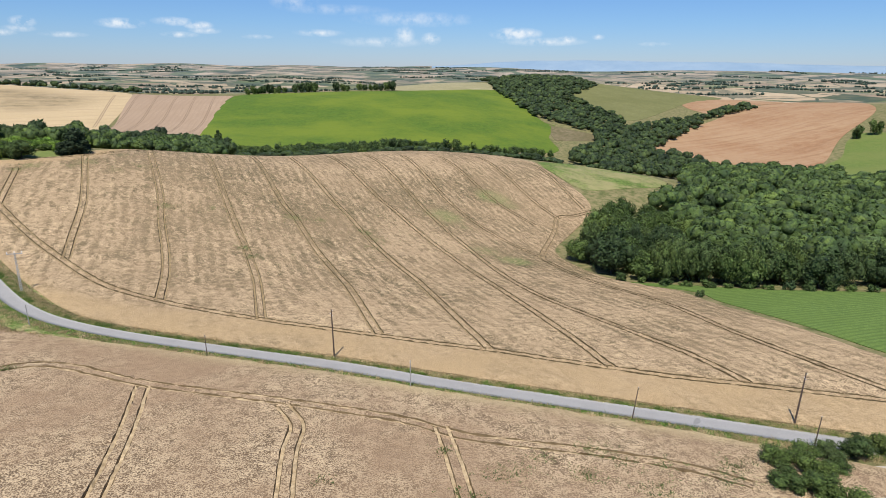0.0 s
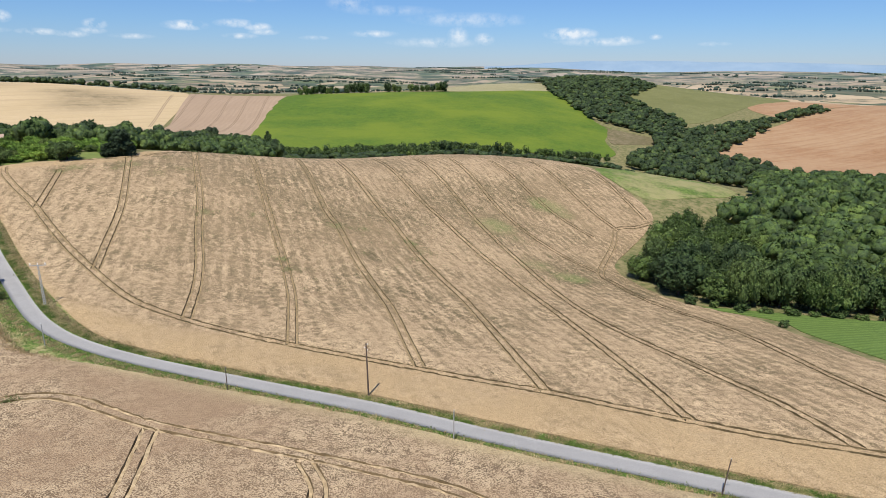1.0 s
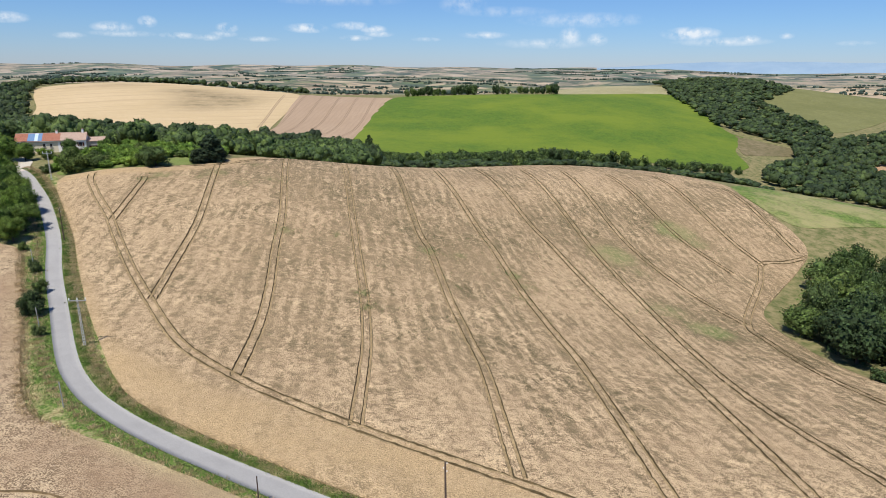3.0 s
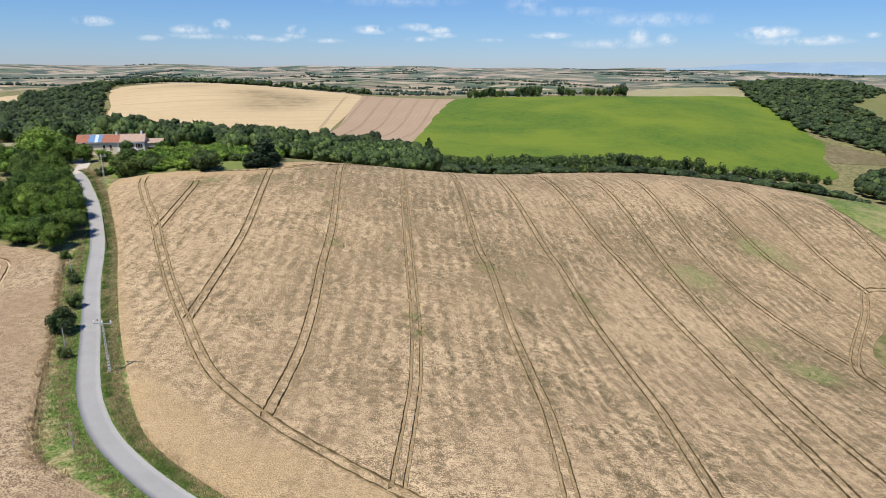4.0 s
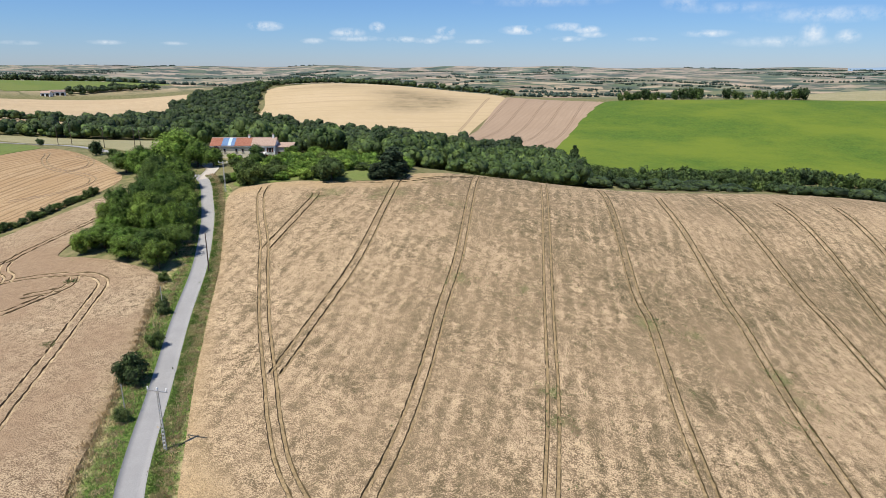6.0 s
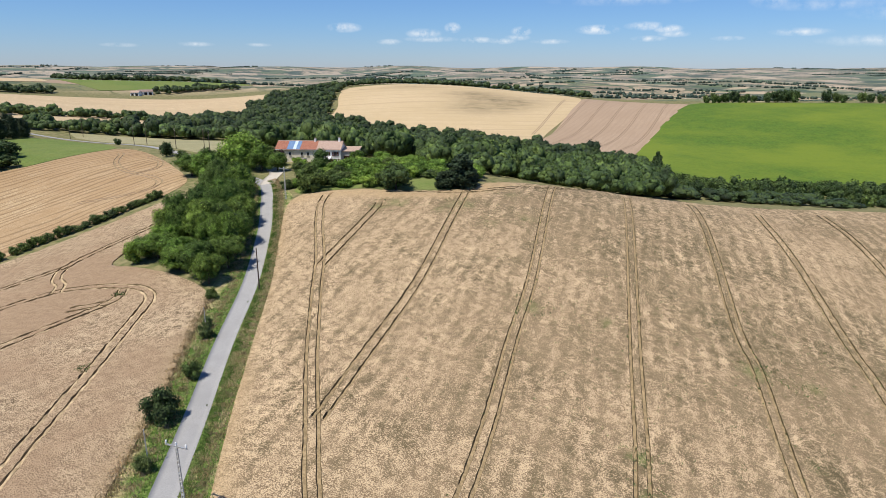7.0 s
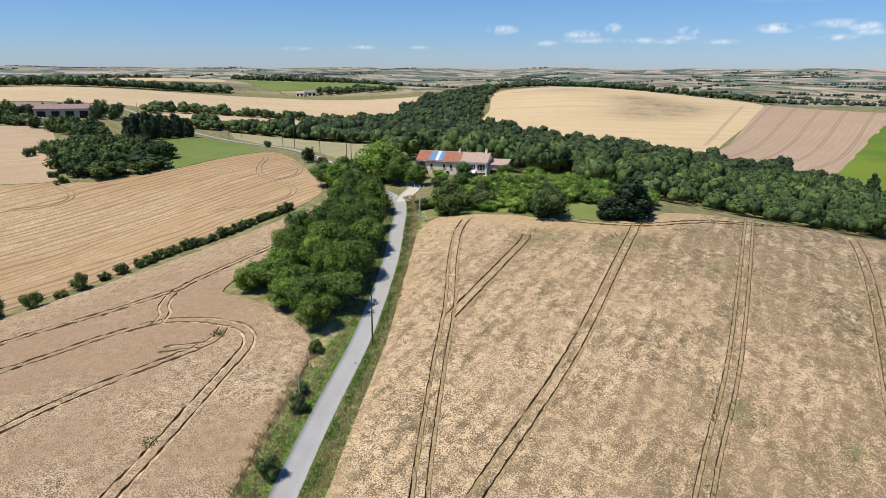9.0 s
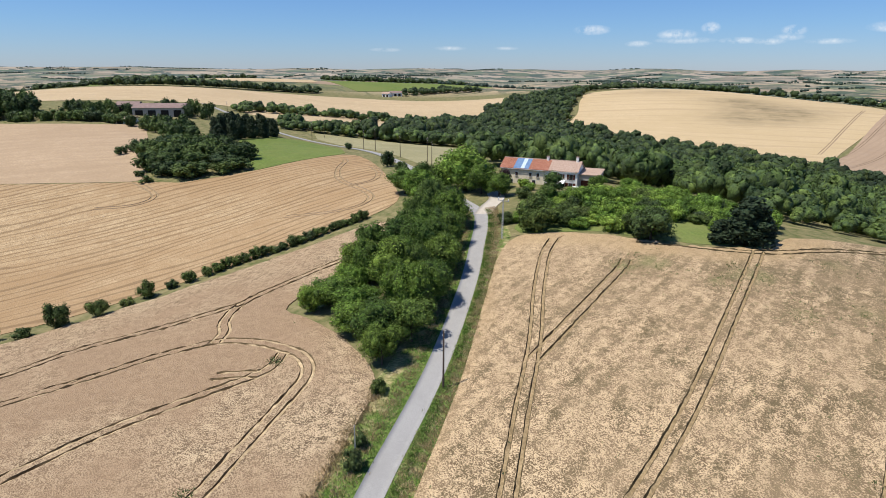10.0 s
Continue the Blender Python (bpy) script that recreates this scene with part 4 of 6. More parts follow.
crown_set("oak", LEAF_ROAD, 6, lobes=34, sprays=260, base=0.06, tall=0.40, size=0.046)
crown_set("light", LEAF_LIGHT, 4, lobes=26, sprays=240, base=0.04, tall=0.5, size=0.05)
crown_set("bush", LEAF, 4, lobes=18, sprays=170, base=-0.06, tall=0.55, size=0.062)
crown_set("light_bush", LEAF_LIGHT, 3, lobes=16, sprays=150, base=-0.06, tall=0.6, size=0.068)
crown_set("cedar", LEAF_DARK, 3, lobes=46, sprays=110, base=-0.16, tall=0.34, size=0.085, pointed=0.8)
crown_set("poplar", LEAF, 2, lobes=20, sprays=80, base=0.05, tall=0.28, size=0.15, pointed=0.45)
crown_set("plum", LEAF_PLUM, 1, lobes=14, sprays=100, base=0.05, tall=0.5, size=0.1)
crown_set("willow", LEAF_WILLOW, 2, lobes=16, sprays=90, base=0.05, tall=0.6, size=0.1)
crown_set("far_oak", LEAF_WOOD_TREE, 5, lobes=16, sprays=64, base=0.04, tall=0.6, size=0.1)
crown_set("wood_oak", LEAF_WOOD_TREE, 6, lobes=26, sprays=110, base=0.02, tall=0.6, size=0.066)
crown_set("far_bush", LEAF_WOOD_TREE, 4, lobes=10, sprays=46, base=-0.08, tall=0.7, size=0.13)
TRUNKS = [trunk_mesh(50 + k) for k in range(4)]
plant_rng = np.random.default_rng(77)


def plant(kind, name, x, y, high, wide, label, category, group="", sink=0.15):
    """One tree or bush: an empty at its foot, with a trunk and a crown."""
    ob = new(name)
    ob.location = (x, y, land1(x, y) - sink)
    ob.rotation_euler = (0, 0, plant_rng.uniform(0, 6.28))
    ob.scale = (wide / 2, wide / 2 * plant_rng.uniform(0.88, 1.12), high)
    k = int(plant_rng.integers(0, 99))
    for part_name, me in (("trunk", TRUNKS[k % 4]), ("crown", CROWNS[kind][k % len(CROWNS[kind])])):
        p = new(part_name, me)
        p.parent = ob
    return tagged(ob, label, category, group)


def scatter(poly, gap, seed):
    rng = np.random.default_rng(seed)
    poly = np.array(poly, float)
    x0, y0 = poly.min(0)
    x1, y1 = poly.max(0)
    out = []
    for j, yy in enumerate(np.arange(y0, y1 + gap, gap * 0.87)):
        for xx in np.arange(x0, x1 + gap, gap):
            out.append((xx + (j % 2) * gap / 2 + rng.uniform(-.3, .3) * gap, yy + rng.uniform(-.3, .3) * gap))
    out = np.array(out)
    return out[inside(out[:, 0], out[:, 1], poly)], rng


# trees in a row beside the road
pts, rng = scatter([(-121, 137), (-128, 135.5), (-138, 135), (-150, 133), (-153, 141), (-159, 151), (-166, 162), (-176, 171), (-167.5, 174), (-153.2, 164.5), (-139.2, 153.5), (-126, 142.2)], 4.9, 5)
for x, y in pts:
    low = x < -132 and y < 143
    x, y = x + 0.9, y + 1.0
    if low and rng.random() < 0.55:
        plant("light", "roadside_tree", x, y, rng.uniform(4.2, 5.6), rng.uniform(5, 6.2), "bright green bushy tree at the end of the row", "tree", "trees beside the road")
    else:
        plant("oak", "roadside_tree", x, y, rng.uniform(6.4, 10.6) * (0.68 if low else 1), rng.uniform(5.4, 8.4), "dense dark green tree beside the road", "tree", "trees beside the road")
for x, y, h, w, kind in ((-93.4, 113.2, 5.0, 4.6, "bush"), (-99, 120.3, 3.0, 2.6, "bush"), (-107.5, 127.3, 2.9, 2.5, "bush"), (-118, 134.6, 2.4, 2.4, "bush"), (-86.5, 107.8, 2.2, 2.4, "bush"), (-110.2, 129.2, 2.0, 1.7, "bush")):
    plant(kind, "roadside_shrub", x, y, h, w, "dark green shrub standing on the grass verge", "shrub", "shrubs on the verge")
# hedge along the field boundary
for x, y, h, w in ((-171.5, 90, 2.8, 3.2), (-170.5, 94.5, 2.2, 3.2), (-172, 99.5, 5.2, 4.6), (-173, 105.3, 3.6, 3.6), (-175.3, 110, 1.9, 2.8), (-177.3, 113.6, 4.2, 3.8), (-179.3, 118, 2.0, 2.6), (-180.2, 121.5, 2.8, 3.0), (-166, 80, 3.4, 3.6), (-163, 72, 2.4, 3)):
    plant("bush", "hedge_bush", x, y, h, w, "round dark green bush in the field hedge", "bush", "bushes of the field hedge")
for k, (x, y) in enumerate(smooth_line([(-181, 125), (-183, 131), (-183.5, 138), (-184.5, 145), (-186.5, 153), (-188, 161)], 2.0)):
    plant("bush", "hedge_bush", x, y, plant_rng.uniform(1.5, 2.9), plant_rng.uniform(2.4, 3.2), "round dark green bush in the field hedge", "bush", "bushes of the field hedge")
# thicket by the lane in the foreground
for x, y, h, w in ((38.8, 61.8, 2.6, 4.2), (42.4, 62.6, 2.8, 4.4), (38.2, 57.4, 2.8, 4.6), (40.8, 56.2, 3.0, 4.6), (42.3, 59.6, 3.0, 4.8), (46.5, 64.0, 2.4, 4.0), (50.5, 64.6, 3.0, 4.4), (54.5, 66.0, 2.8, 4.2), (42.5, 53.5, 3.0, 5.0), (45.6, 60.8, 2.0, 3.4), (58.5, 64.5, 3, 4.4), (39.5, 52.0, 2.8, 4.6), (62, 62, 3, 4.5)):
    plant("bush", "thicket_bush", x, y, h, w, "dense dark green bush of a roadside thicket", "bush", "roadside thicket")

# garden
GARDEN = [("bush", -149, 181, 7.8, 9), ("oak", -154.5, 186, 6, 6), ("bush", -148, 190, 3.4, 5), ("light_bush", -144, 187.5, 2.6, 4.4), ("bush", -131.5, 193, 6.6, 9.2), ("bush", -136, 193.5, 5, 5), ("light", -143.5, 196, 4.2, 5), ("light_bush", -150, 196, 3.2, 5),
          ("light_bush", -138, 206, 3.4, 5.5), ("light_bush", -143, 211, 3.6, 6), ("light_bush", -150, 214, 3.8, 6), ("light_bush", -157, 212, 3.6, 5), ("light_bush", -135, 213, 3.2, 6), ("light_bush", -148, 205, 3.0, 5), ("light", -157, 201, 4.4, 5), ("oak", -172, 203.5, 5.6, 6), ("light_bush", -179, 202, 2.2, 4), ("light_bush", -184, 203.5, 2.6, 4),
          ("plum", -186, 199, 5.2, 5), ("oak", -183.5, 190.5, 8.4, 9), ("light", -191.2, 190.5, 11.5, 13.5), ("oak", -196, 187, 8, 8), ("light", -190, 177.5, 8.2, 11), ("light", -197, 180.5, 6.5, 7), ("oak", -178, 192, 6, 6.5), ("bush", -172, 195, 3.2, 4.5), ("light_bush", -166, 207, 2.6, 4), ("light_bush", -160, 189, 3, 5), ("oak", -163, 195, 4.8, 5.5), ("bush", -157, 179.5, 3, 4), ("oak", -205, 186, 7, 7), ("oak", -183, 176, 7, 8.5), ("oak", -201, 178, 7, 9), ("oak", -203, 197, 9, 9),
          ("light", -127, 218, 4, 6), ("light_bush", -130, 224, 4, 6), ("oak", -168, 214, 5, 5), ("light", -162, 219, 5, 6), ("light", -152, 222, 4.6, 6.5), ("light_bush", -141, 220, 4.4, 7)]
more, g_rng2 = scatter([(-156, 179), (-146, 187), (-134, 194), (-128, 208), (-128, 226), (-148, 230), (-166, 222), (-164, 208), (-168, 196)], 4.3, 44)
for x, y in more:
    if 197 < y < 206 and -137 < x < -124:
        continue
    GARDEN.append((("light_bush", "light_bush", "bush", "light")[int(g_rng2.integers(0, 4))], x, y, g_rng2.uniform(2.0, 4.0), g_rng2.uniform(4, 6.2)))
for kind, x, y, h, w in GARDEN:
    tone = {"bush": "dense dark green", "oak": "full green", "light": "fresh bright green", "light_bush": "low bright green", "plum": "dark purple-leaved"}[kind]
    thing = "bush" if "bush" in kind else "tree"
    plant(kind, "garden_" + thing, x, y, h, w, tone + " garden " + thing + " near the farmhouse", thing, "garden plants")
plant("cedar", "cedar_tree", -121.8, 206.5, 10.2, 11.5, "dark spreading cedar at the corner of the wheat", "tree")
plant("cedar", "cedar_tree", -124.5, 202.5, 5.2, 6.5, "dark low cedar beside a taller one", "tree")
plant("cedar", "cedar_tree", -122.5, 212, 5.6, 5.5, "dark low cedar beside a taller one", "tree")
# beyond the junction
for x, y, h, w in ((-206, 183, 5, 6), (-213, 188, 4, 5), (-220, 187.5, 3.6, 4.5), (-228, 190, 3.4, 4.2), (-240, 190.5, 5.4, 5.2), (-297, 198.5, 3.0, 3.2)):
    plant("far_oak", "lane_tree", x, y, h, w, "green tree at the edge of the lane", "tree", "trees along the lane")
pts, rng = scatter([(-305, 119), (-268, 124), (-262, 148), (-284, 158), (-312, 150), (-335, 138)], 7.0, 8)
for x, y in pts:
    plant("far_oak", "copse_tree", x, y, rng.uniform(0.85, 1.1) * (4.0 + 4.0 * math.exp(-((x + 292) ** 2 + (y - 138) ** 2) / 500)), rng.uniform(8, 10.5), "dark green tree of a copse between fields", "tree", "copse between the fields")
for x, y, h, w in ((-268, 121, 2.4, 5), (-276, 119.5, 2.2, 4), (-311, 116, 3.5, 5), (-317, 120, 3, 5)):
    plant("far_bush", "copse_bush", x, y, h, w, "low dark bush at the foot of the copse", "bush", "copse between the fields")
for x, y, h in ((-348, 158, 14), (-353, 164, 15), (-357, 171, 13.5), (-361, 178, 14), (-366, 184, 11), (-343, 162, 11), (-346, 166, 13), (-350, 172, 13), (-354, 178, 13.5), (-359, 184, 11.5), (-341, 156, 9.5), (-351, 156, 12), (-357, 162, 13.5), (-361, 168, 13)):
    plant("cedar", "conifer_tree", x, y, h * 0.95, 7.5, "tall dark conifer beside the farm track", "tree", "conifers by the farm")
pts, rng = scatter([(-434, 68), (-426, 92), (-412, 112), (-402, 122), (-408, 128), (-420, 118), (-433, 98), (-442, 72)], 5.0, 9)
for x, y in pts:
    plant("far_bush", "farm_hedge_bush", x, y, rng.uniform(4, 6.2), rng.uniform(7, 9.5), "tall dark green hedge bush in front of a farm", "bush", "hedge of the farm")
pts, rng = scatter([(-397, 134), (-392, 152), (-376, 150), (-352, 148), (-346, 142), (-362, 132), (-380, 128)], 5.2, 10)
for x, y in pts:
    plant("far_bush", "farm_hedge_bush", x, y, rng.uniform(4, 7), rng.uniform(6, 9), "tall dark green hedge bush in front of a farm", "bush", "hedge of the farm")
for poly, gap, hh in (([(-480, 40), (-440, 58), (-440, 72), (-455, 84), (-480, 80), (-500, 60)], 9.0, (9, 14)), ([(-462, 92), (-440, 104), (-436, 122), (-446, 132), (-458, 122), (-470, 104)], 8.0, (5.5, 8.5)),
                      ([(-446, 134), (-424, 138), (-421, 156), (-430, 172), (-442, 168), (-452, 150)], 9.0, (6, 10)), ([(-398, 124), (-392, 128), (-386, 126), (-392, 120)], 5.0, (5, 7))):
    pts, rng = scatter(poly, gap, 11)
    for x, y in pts:
        h = rng.uniform(*hh)
        if inside([x], [y], [(-441, 112), (-405, 128), (-412, 160), (-444, 150)])[0]:
            continue
        plant("far_oak", "farm_tree", x, y, h, h * rng.uniform(0.85, 1.1), "large dark tree beside the farm", "tree", "trees by the farm")
# poplar and bushes along the brook below the green hill
plant("poplar", "poplar_tree", -137, 381, 15, 6.5, "slender dark poplar at the foot of the green hill", "tree")
BELT_NEAR = [(-134, 356), (-100, 358), (-70, 374), (-45, 390), (-14, 410), (-20, 424), (-56, 404), (-84, 388), (-112, 374), (-134, 370)]
BROOK = smooth_line([(-150, 394), (-122, 374), (-99, 380), (-71, 410), (-42, 437), (-16, 449), (10, 448), (33, 452), (60, 461), (80, 468)], 3.6)
for k, (x, y) in enumerate(BROOK):
    for row in range(2 if x < -10 else 1):
        h = plant_rng.uniform(4.6, 7.6) + (2.2 if k in (40, 41, 52, 53) else 0)
        plant("far_bush", "brook_bush", x + plant_rng.uniform(-2, 2), y - 6 * row + plant_rng.uniform(-3, 1), h, h * plant_rng.uniform(1.15, 1.5), "dark bush in the belt along the field brook", "bush", "bushes along the brook")
pts, rng = scatter([(-150, 350), (-108, 348), (-82, 378), (-50, 418), (-60, 424), (-92, 376), (-122, 366), (-150, 384)], 6.2, 58)
for x, y in pts:
    h = rng.uniform(4.5, 7.5)
    plant("far_oak", "brook_tree", x, y, h, h * rng.uniform(1.1, 1.4), "dark green tree in the belt along the brook", "tree", "trees along the brook")
fill_a, _ = scatter([(-126, 322), (-112, 330), (-84, 338), (-52, 332), (-46, 350), (-70, 360), (-104, 356), (-130, 346)], 6.0, 61)
pts, rng = scatter(BELT_NEAR, 6.0, 60)
for x, y in pts:
    h = rng.uniform(3, 5.4)
    plant("far_bush", "brook_bush", x, y, h, h * rng.uniform(1.2, 1.6), "dark bush in the belt along the field brook", "bush", "bushes along the brook")
fill_b, _ = scatter([(-30, 348), (20, 352), (60, 345), (84, 396), (72, 440), (20, 436), (-20, 428), (-48, 400)], 6.6, 59)
# trees on the skyline of the green hill
for x, y in smooth_line([(-235, 705), (-215, 700), (-190, 722), (-160, 733), (-120, 736), (-90, 738), (-58, 735)], 6.5):
    if -148 < x < -128 or x < -222 or -180 < x < -170 or -108 < x < -100:
        continue
    h = plant_rng.uniform(7, 12)
    plant("far_oak", "skyline_tree", x, y + plant_rng.uniform(-3, 6), h, h, "dark round tree on the rim of the green hill", "tree", "trees on the green hill")

# front of the oak wood
WOOD_FRONT = [(44, 192), (46, 178), (50, 166), (64, 161), (120, 160), (150, 162), (150, 178), (92, 182), (82, 196), (92, 225), (82, 244), (72, 246), (58, 226)]
pts, rng = scatter(WOOD_FRONT, 8.4, 21)
for x, y in pts:
    kind = "willow" if x > 112 and rng.random() < 0.4 else "wood_oak"
    plant(kind, "wood_edge_tree", x, y, rng.uniform(6, 13.5), rng.uniform(8, 14), "pale silvery willow at the wood's edge" if kind == "willow" else "full dark oak at the edge of the wood", "tree", "edge of the oak wood")
for x, y in smooth_line([(50, 161.5), (64, 157.5), (90, 157), (125, 156.5), (150, 158)], 5.5):
    plant("far_bush", "wood_edge_bush", x, y, plant_rng.uniform(1.6, 3.2), plant_rng.uniform(3.5, 5), "low bush in front of the wood", "bush", "edge of the oak wood")
plant("far_bush", "field_bush", 64.5, 144, 2.0, 2.4, "single round bush at the edge of the wheat", "bush")
plant("far_oak", "hill_tree", 372, 560, 13, 12, "large round tree beside a field track", "tree")
plant("far_oak", "hill_tree", 392, 566, 14, 14, "large round tree beside a field track", "tree")

# woods beyond, too many to count
WOOD_V, WOOD_F = zip(*[mass_shape(300 + k, 10, rough=0.18, sprays=18, size=0.1, swell=0.9) for k in range(6)])
OAK_V, OAK_F = zip(*[mass_shape(350 + k, 18, rough=0.2, sprays=38, size=0.08, swell=0.76) for k in range(6)])
BELT_V, BELT_F = zip(*[mass_shape(370 + k, 7, rough=0.2, sprays=12, size=0.12, swell=0.9) for k in range(5)])


def woods(name, spots, high, wide, label, seed, mat=LEAF_WOOD, shapes=(WOOD_V, WOOD_F)):
    rng = np.random.default_rng(seed)
    z = land(spots[:, 0], spots[:, 1])
    vs, fs, n = [], [], 0
    for (x, y), h0 in zip(spots, z):
        k = int(rng.integers(0, len(shapes[0])))
        big = rng.uniform(0.0, 1.0) ** 1.5
        h, w, a = high * (0.62 + 0.66 * big), wide * (0.38 + 0.27 * big), rng.uniform(0, 6.28)
        v = shapes[0][k]
        q = np.column_stack([(v[:, 0] * math.cos(a) - v[:, 1] * math.sin(a)) * w + x, (v[:, 0] * math.sin(a) + v[:, 1] * math.cos(a)) * w + y, v[:, 2] * h + h0 - 0.3])
        vs.append(q)
        fs.append(shapes[1][k] + n)
        n += len(q)
    me = fast_mesh(name, np.vstack(vs), np.vstack(fs), mat)
    me.polygons.foreach_set("use_smooth", [True] * len(me.polygons))
    return tagged(new(name, me), label, "wood", kind="stuff")


w1, _ = scatter([(82, 196), (92, 183), (150, 179), (190, 168), (285, 300), (262, 330), (250, 400), (240, 440), (175, 400), (122, 302), (112, 284), (86, 244), (92, 225)], 9.6, 31)
woods("oak_wood", w1, 12, 14.5, "dense dark green oak wood in a hollow", 1, shapes=(OAK_V, OAK_F))
w2, _ = scatter([(90, 452), (104, 420), (165, 385), (215, 405), (250, 440), (224, 466), (178, 532), (196, 560), (303, 712), (388, 782), (380, 800), (300, 735), (183, 628), (147, 592), (126, 530), (104, 500)], 8.6, 32)
woods("valley_wood", w2, 8.5, 11, "winding belt of dark trees in the valley", 2, mat=LEAF_DIST_HAZE, shapes=(BELT_V, BELT_F))
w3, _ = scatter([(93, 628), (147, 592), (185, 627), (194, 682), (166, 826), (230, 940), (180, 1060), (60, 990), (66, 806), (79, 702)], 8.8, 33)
woods("ridge_wood", w3, 7.5, 11, "dark wood climbing over the far ridge", 3, mat=LEAF_DIST_HAZE, shapes=(BELT_V, BELT_F))
w4, _ = scatter([(-210, 226), (-190, 232), (-168, 236), (-150, 243), (-134, 232), (-122, 238), (-106, 262), (-104, 300), (-112, 345), (-150, 400), (-200, 408), (-236, 410), (-300, 412), (-344, 414), (-411, 405), (-470, 462), (-536, 522), (-572, 575), (-600, 560), (-630, 520), (-540, 425), (-470, 340), (-425, 280), (-400, 262), (-385, 226), (-372, 226), (-350, 248), (-311, 274), (-278, 258), (-240, 222), (-225, 215)], 8.4, 34)
crest_gap = (w4[:, 0] > -140) & (w4[:, 1] < 300)
near_house = ~crest_gap & (np.hypot(w4[:, 0] + 110, w4[:, 1] - 210) < 175)
woods("hill_wood", w4[~crest_gap & ~near_house], 9.5, 10.6, "large dark wood climbing the hill", 4, mat=LEAF_DIST_HAZE)
woods("hill_wood", w4[near_house], 11.5, 11, "large dark wood behind the farmhouse", 14, shapes=(OAK_V, OAK_F))
woods("crest_wood", w4[crest_gap], 7.0, 9, "belt of dark trees behind the wheat crest", 5, shapes=(OAK_V, OAK_F))
woods("brook_thicket", np.vstack([fill_a, fill_b]), 4.6, 9, "low dark thicket along the field brook", 15, mat=LEAF_DIST_HAZE, shapes=(BELT_V, BELT_F))
lane_a = smooth_line([(-398, 200), (-388, 214), (-374, 230), (-352, 250), (-325, 272)], 5.0)
lane_b = smooth_line([(-476, 196), (-490, 226), (-503, 266), (-496, 308), (-478, 345)], 5.5)
lane_rng = np.random.default_rng(66)
w5 = np.vstack([offset(q, d) + lane_rng.normal(0, 1.6, q.shape) for q in (lane_a, lane_b) for d in (0, 6, 12)])
woods("lane_wood", w5, 7, 9, "dark trees lining the far lane", 6)
# belts at the edges of the wide fields
rim_rng = np.random.default_rng(67)
belt = smooth_line([(-690, 120), (-712, 170), (-745, 225), (-785, 290), (-810, 350)], 5.5)
w6 = np.vstack([belt + (-6 * k, 2 * k) + rim_rng.normal(0, 2.2, belt.shape) for k in range(4)])
ridge_belts = [smooth_line(q, 6.5) for q in ([(-1075, 20), (-1105, 130), (-1090, 250), (-1060, 330)], [(-860, 60), (-880, 130), (-905, 190)], [(-1010, 430), (-1000, 520), (-960, 650)], [(-800, 470), (-806, 520), (-790, 570)])]
w6 = np.vstack([w6] + [q + (-7 * k, 3 * k) + rim_rng.normal(0, 2.4, q.shape) for q in ridge_belts for k in range(3)])
woods("rim_wood", w6, 9, 11, "dark belt of trees beyond the wide wheat field", 9, mat=LEAF_DIST_HAZE, shapes=(BELT_V, BELT_F))
# tree lines and spinneys far away
far_rng = np.random.default_rng(91)
spots = []
while len(spots) < 2600:
    r, a = 1000 * math.exp(far_rng.uniform(0, 1.4)), far_rng.uniform(-1.15, 2.3)
    cx, cy = -60 - r * math.sin(a), 100 + r * math.cos(a)
    if r < 1450 and a < 0.15:
        continue
    if r < 860 and -330 < cx < 500 and cy > 600:
        continue
    if -680 < cx < -220 and 380 < cy < 720:
        continue
    n_t = int(far_rng.integers(4, 22))
    di = a + far_rng.normal(0, 0.5) + (1.57 if far_rng.random() < 0.2 else 0)
    thick = far_rng.choice((2, 4, 18, 40))
    for k in range(n_t):
        s = (k - n_t / 2) * 25
        spots.append((cx + s * math.cos(di) + far_rng.normal(0, thick), cy + s * math.sin(di) + far_rng.normal(0, thick), di + far_rng.normal(0, 0.15)))


def strips(name, spots, high, long, label, seed):
    """Rows of merged crowns, laid end to end along hedges too far off to tell tree from tree."""
    rng = np.random.default_rng(seed)
    z = land(spots[:, 0], spots[:, 1])
    vs, fs, n = [], [], 0
    for (x, y, di), h0 in zip(spots, z):
        for k in range(6):
            u = (k - 2.5) * long / 6 + rng.normal(0, 2.0)
            r = rng.uniform(0.45, 1.1)
            q = BALL_V * (3.8 * r, 3.8 * r, high * 0.62 * r) * rng.uniform(0.8, 1.2, (len(BALL_V), 1))
            vs.append(q + (x + u * math.cos(di) + rng.normal(0, 2), y + u * math.sin(di) + rng.normal(0, 2), h0 + high * 0.45 * r))
            fs.append(BALL_F + n)
            n += len(q)
    ob = new(name, fast_mesh(name, np.vstack(vs), np.vstack(fs), LEAF_FAR_HAZE))
    return tagged(ob, label, "wood", kind="stuff")


strips("far_trees", np.array(spots), 5.6, 27, "scattered hedges and spinneys among distant fields", 7)
sky_rng = np.random.default_rng(68)
top = smooth_line([(-625, 540), (-600, 612), (-545, 678), (-430, 706), (-330, 692)], 4.5)
thick_top = top[top[:, 0] < -480]
skyline = np.vstack([top + sky_rng.normal(0, 1.5, top.shape)] + [thick_top + (-5 * k, 6 * k) + sky_rng.normal(0, 2, thick_top.shape) for k in (1, 2, 3)])
woods("skyline_wood", skyline, 7.5, 9, "low line of trees along a hilltop field", 8, mat=LEAF_DIST_HAZE, shapes=(BELT_V, BELT_F))


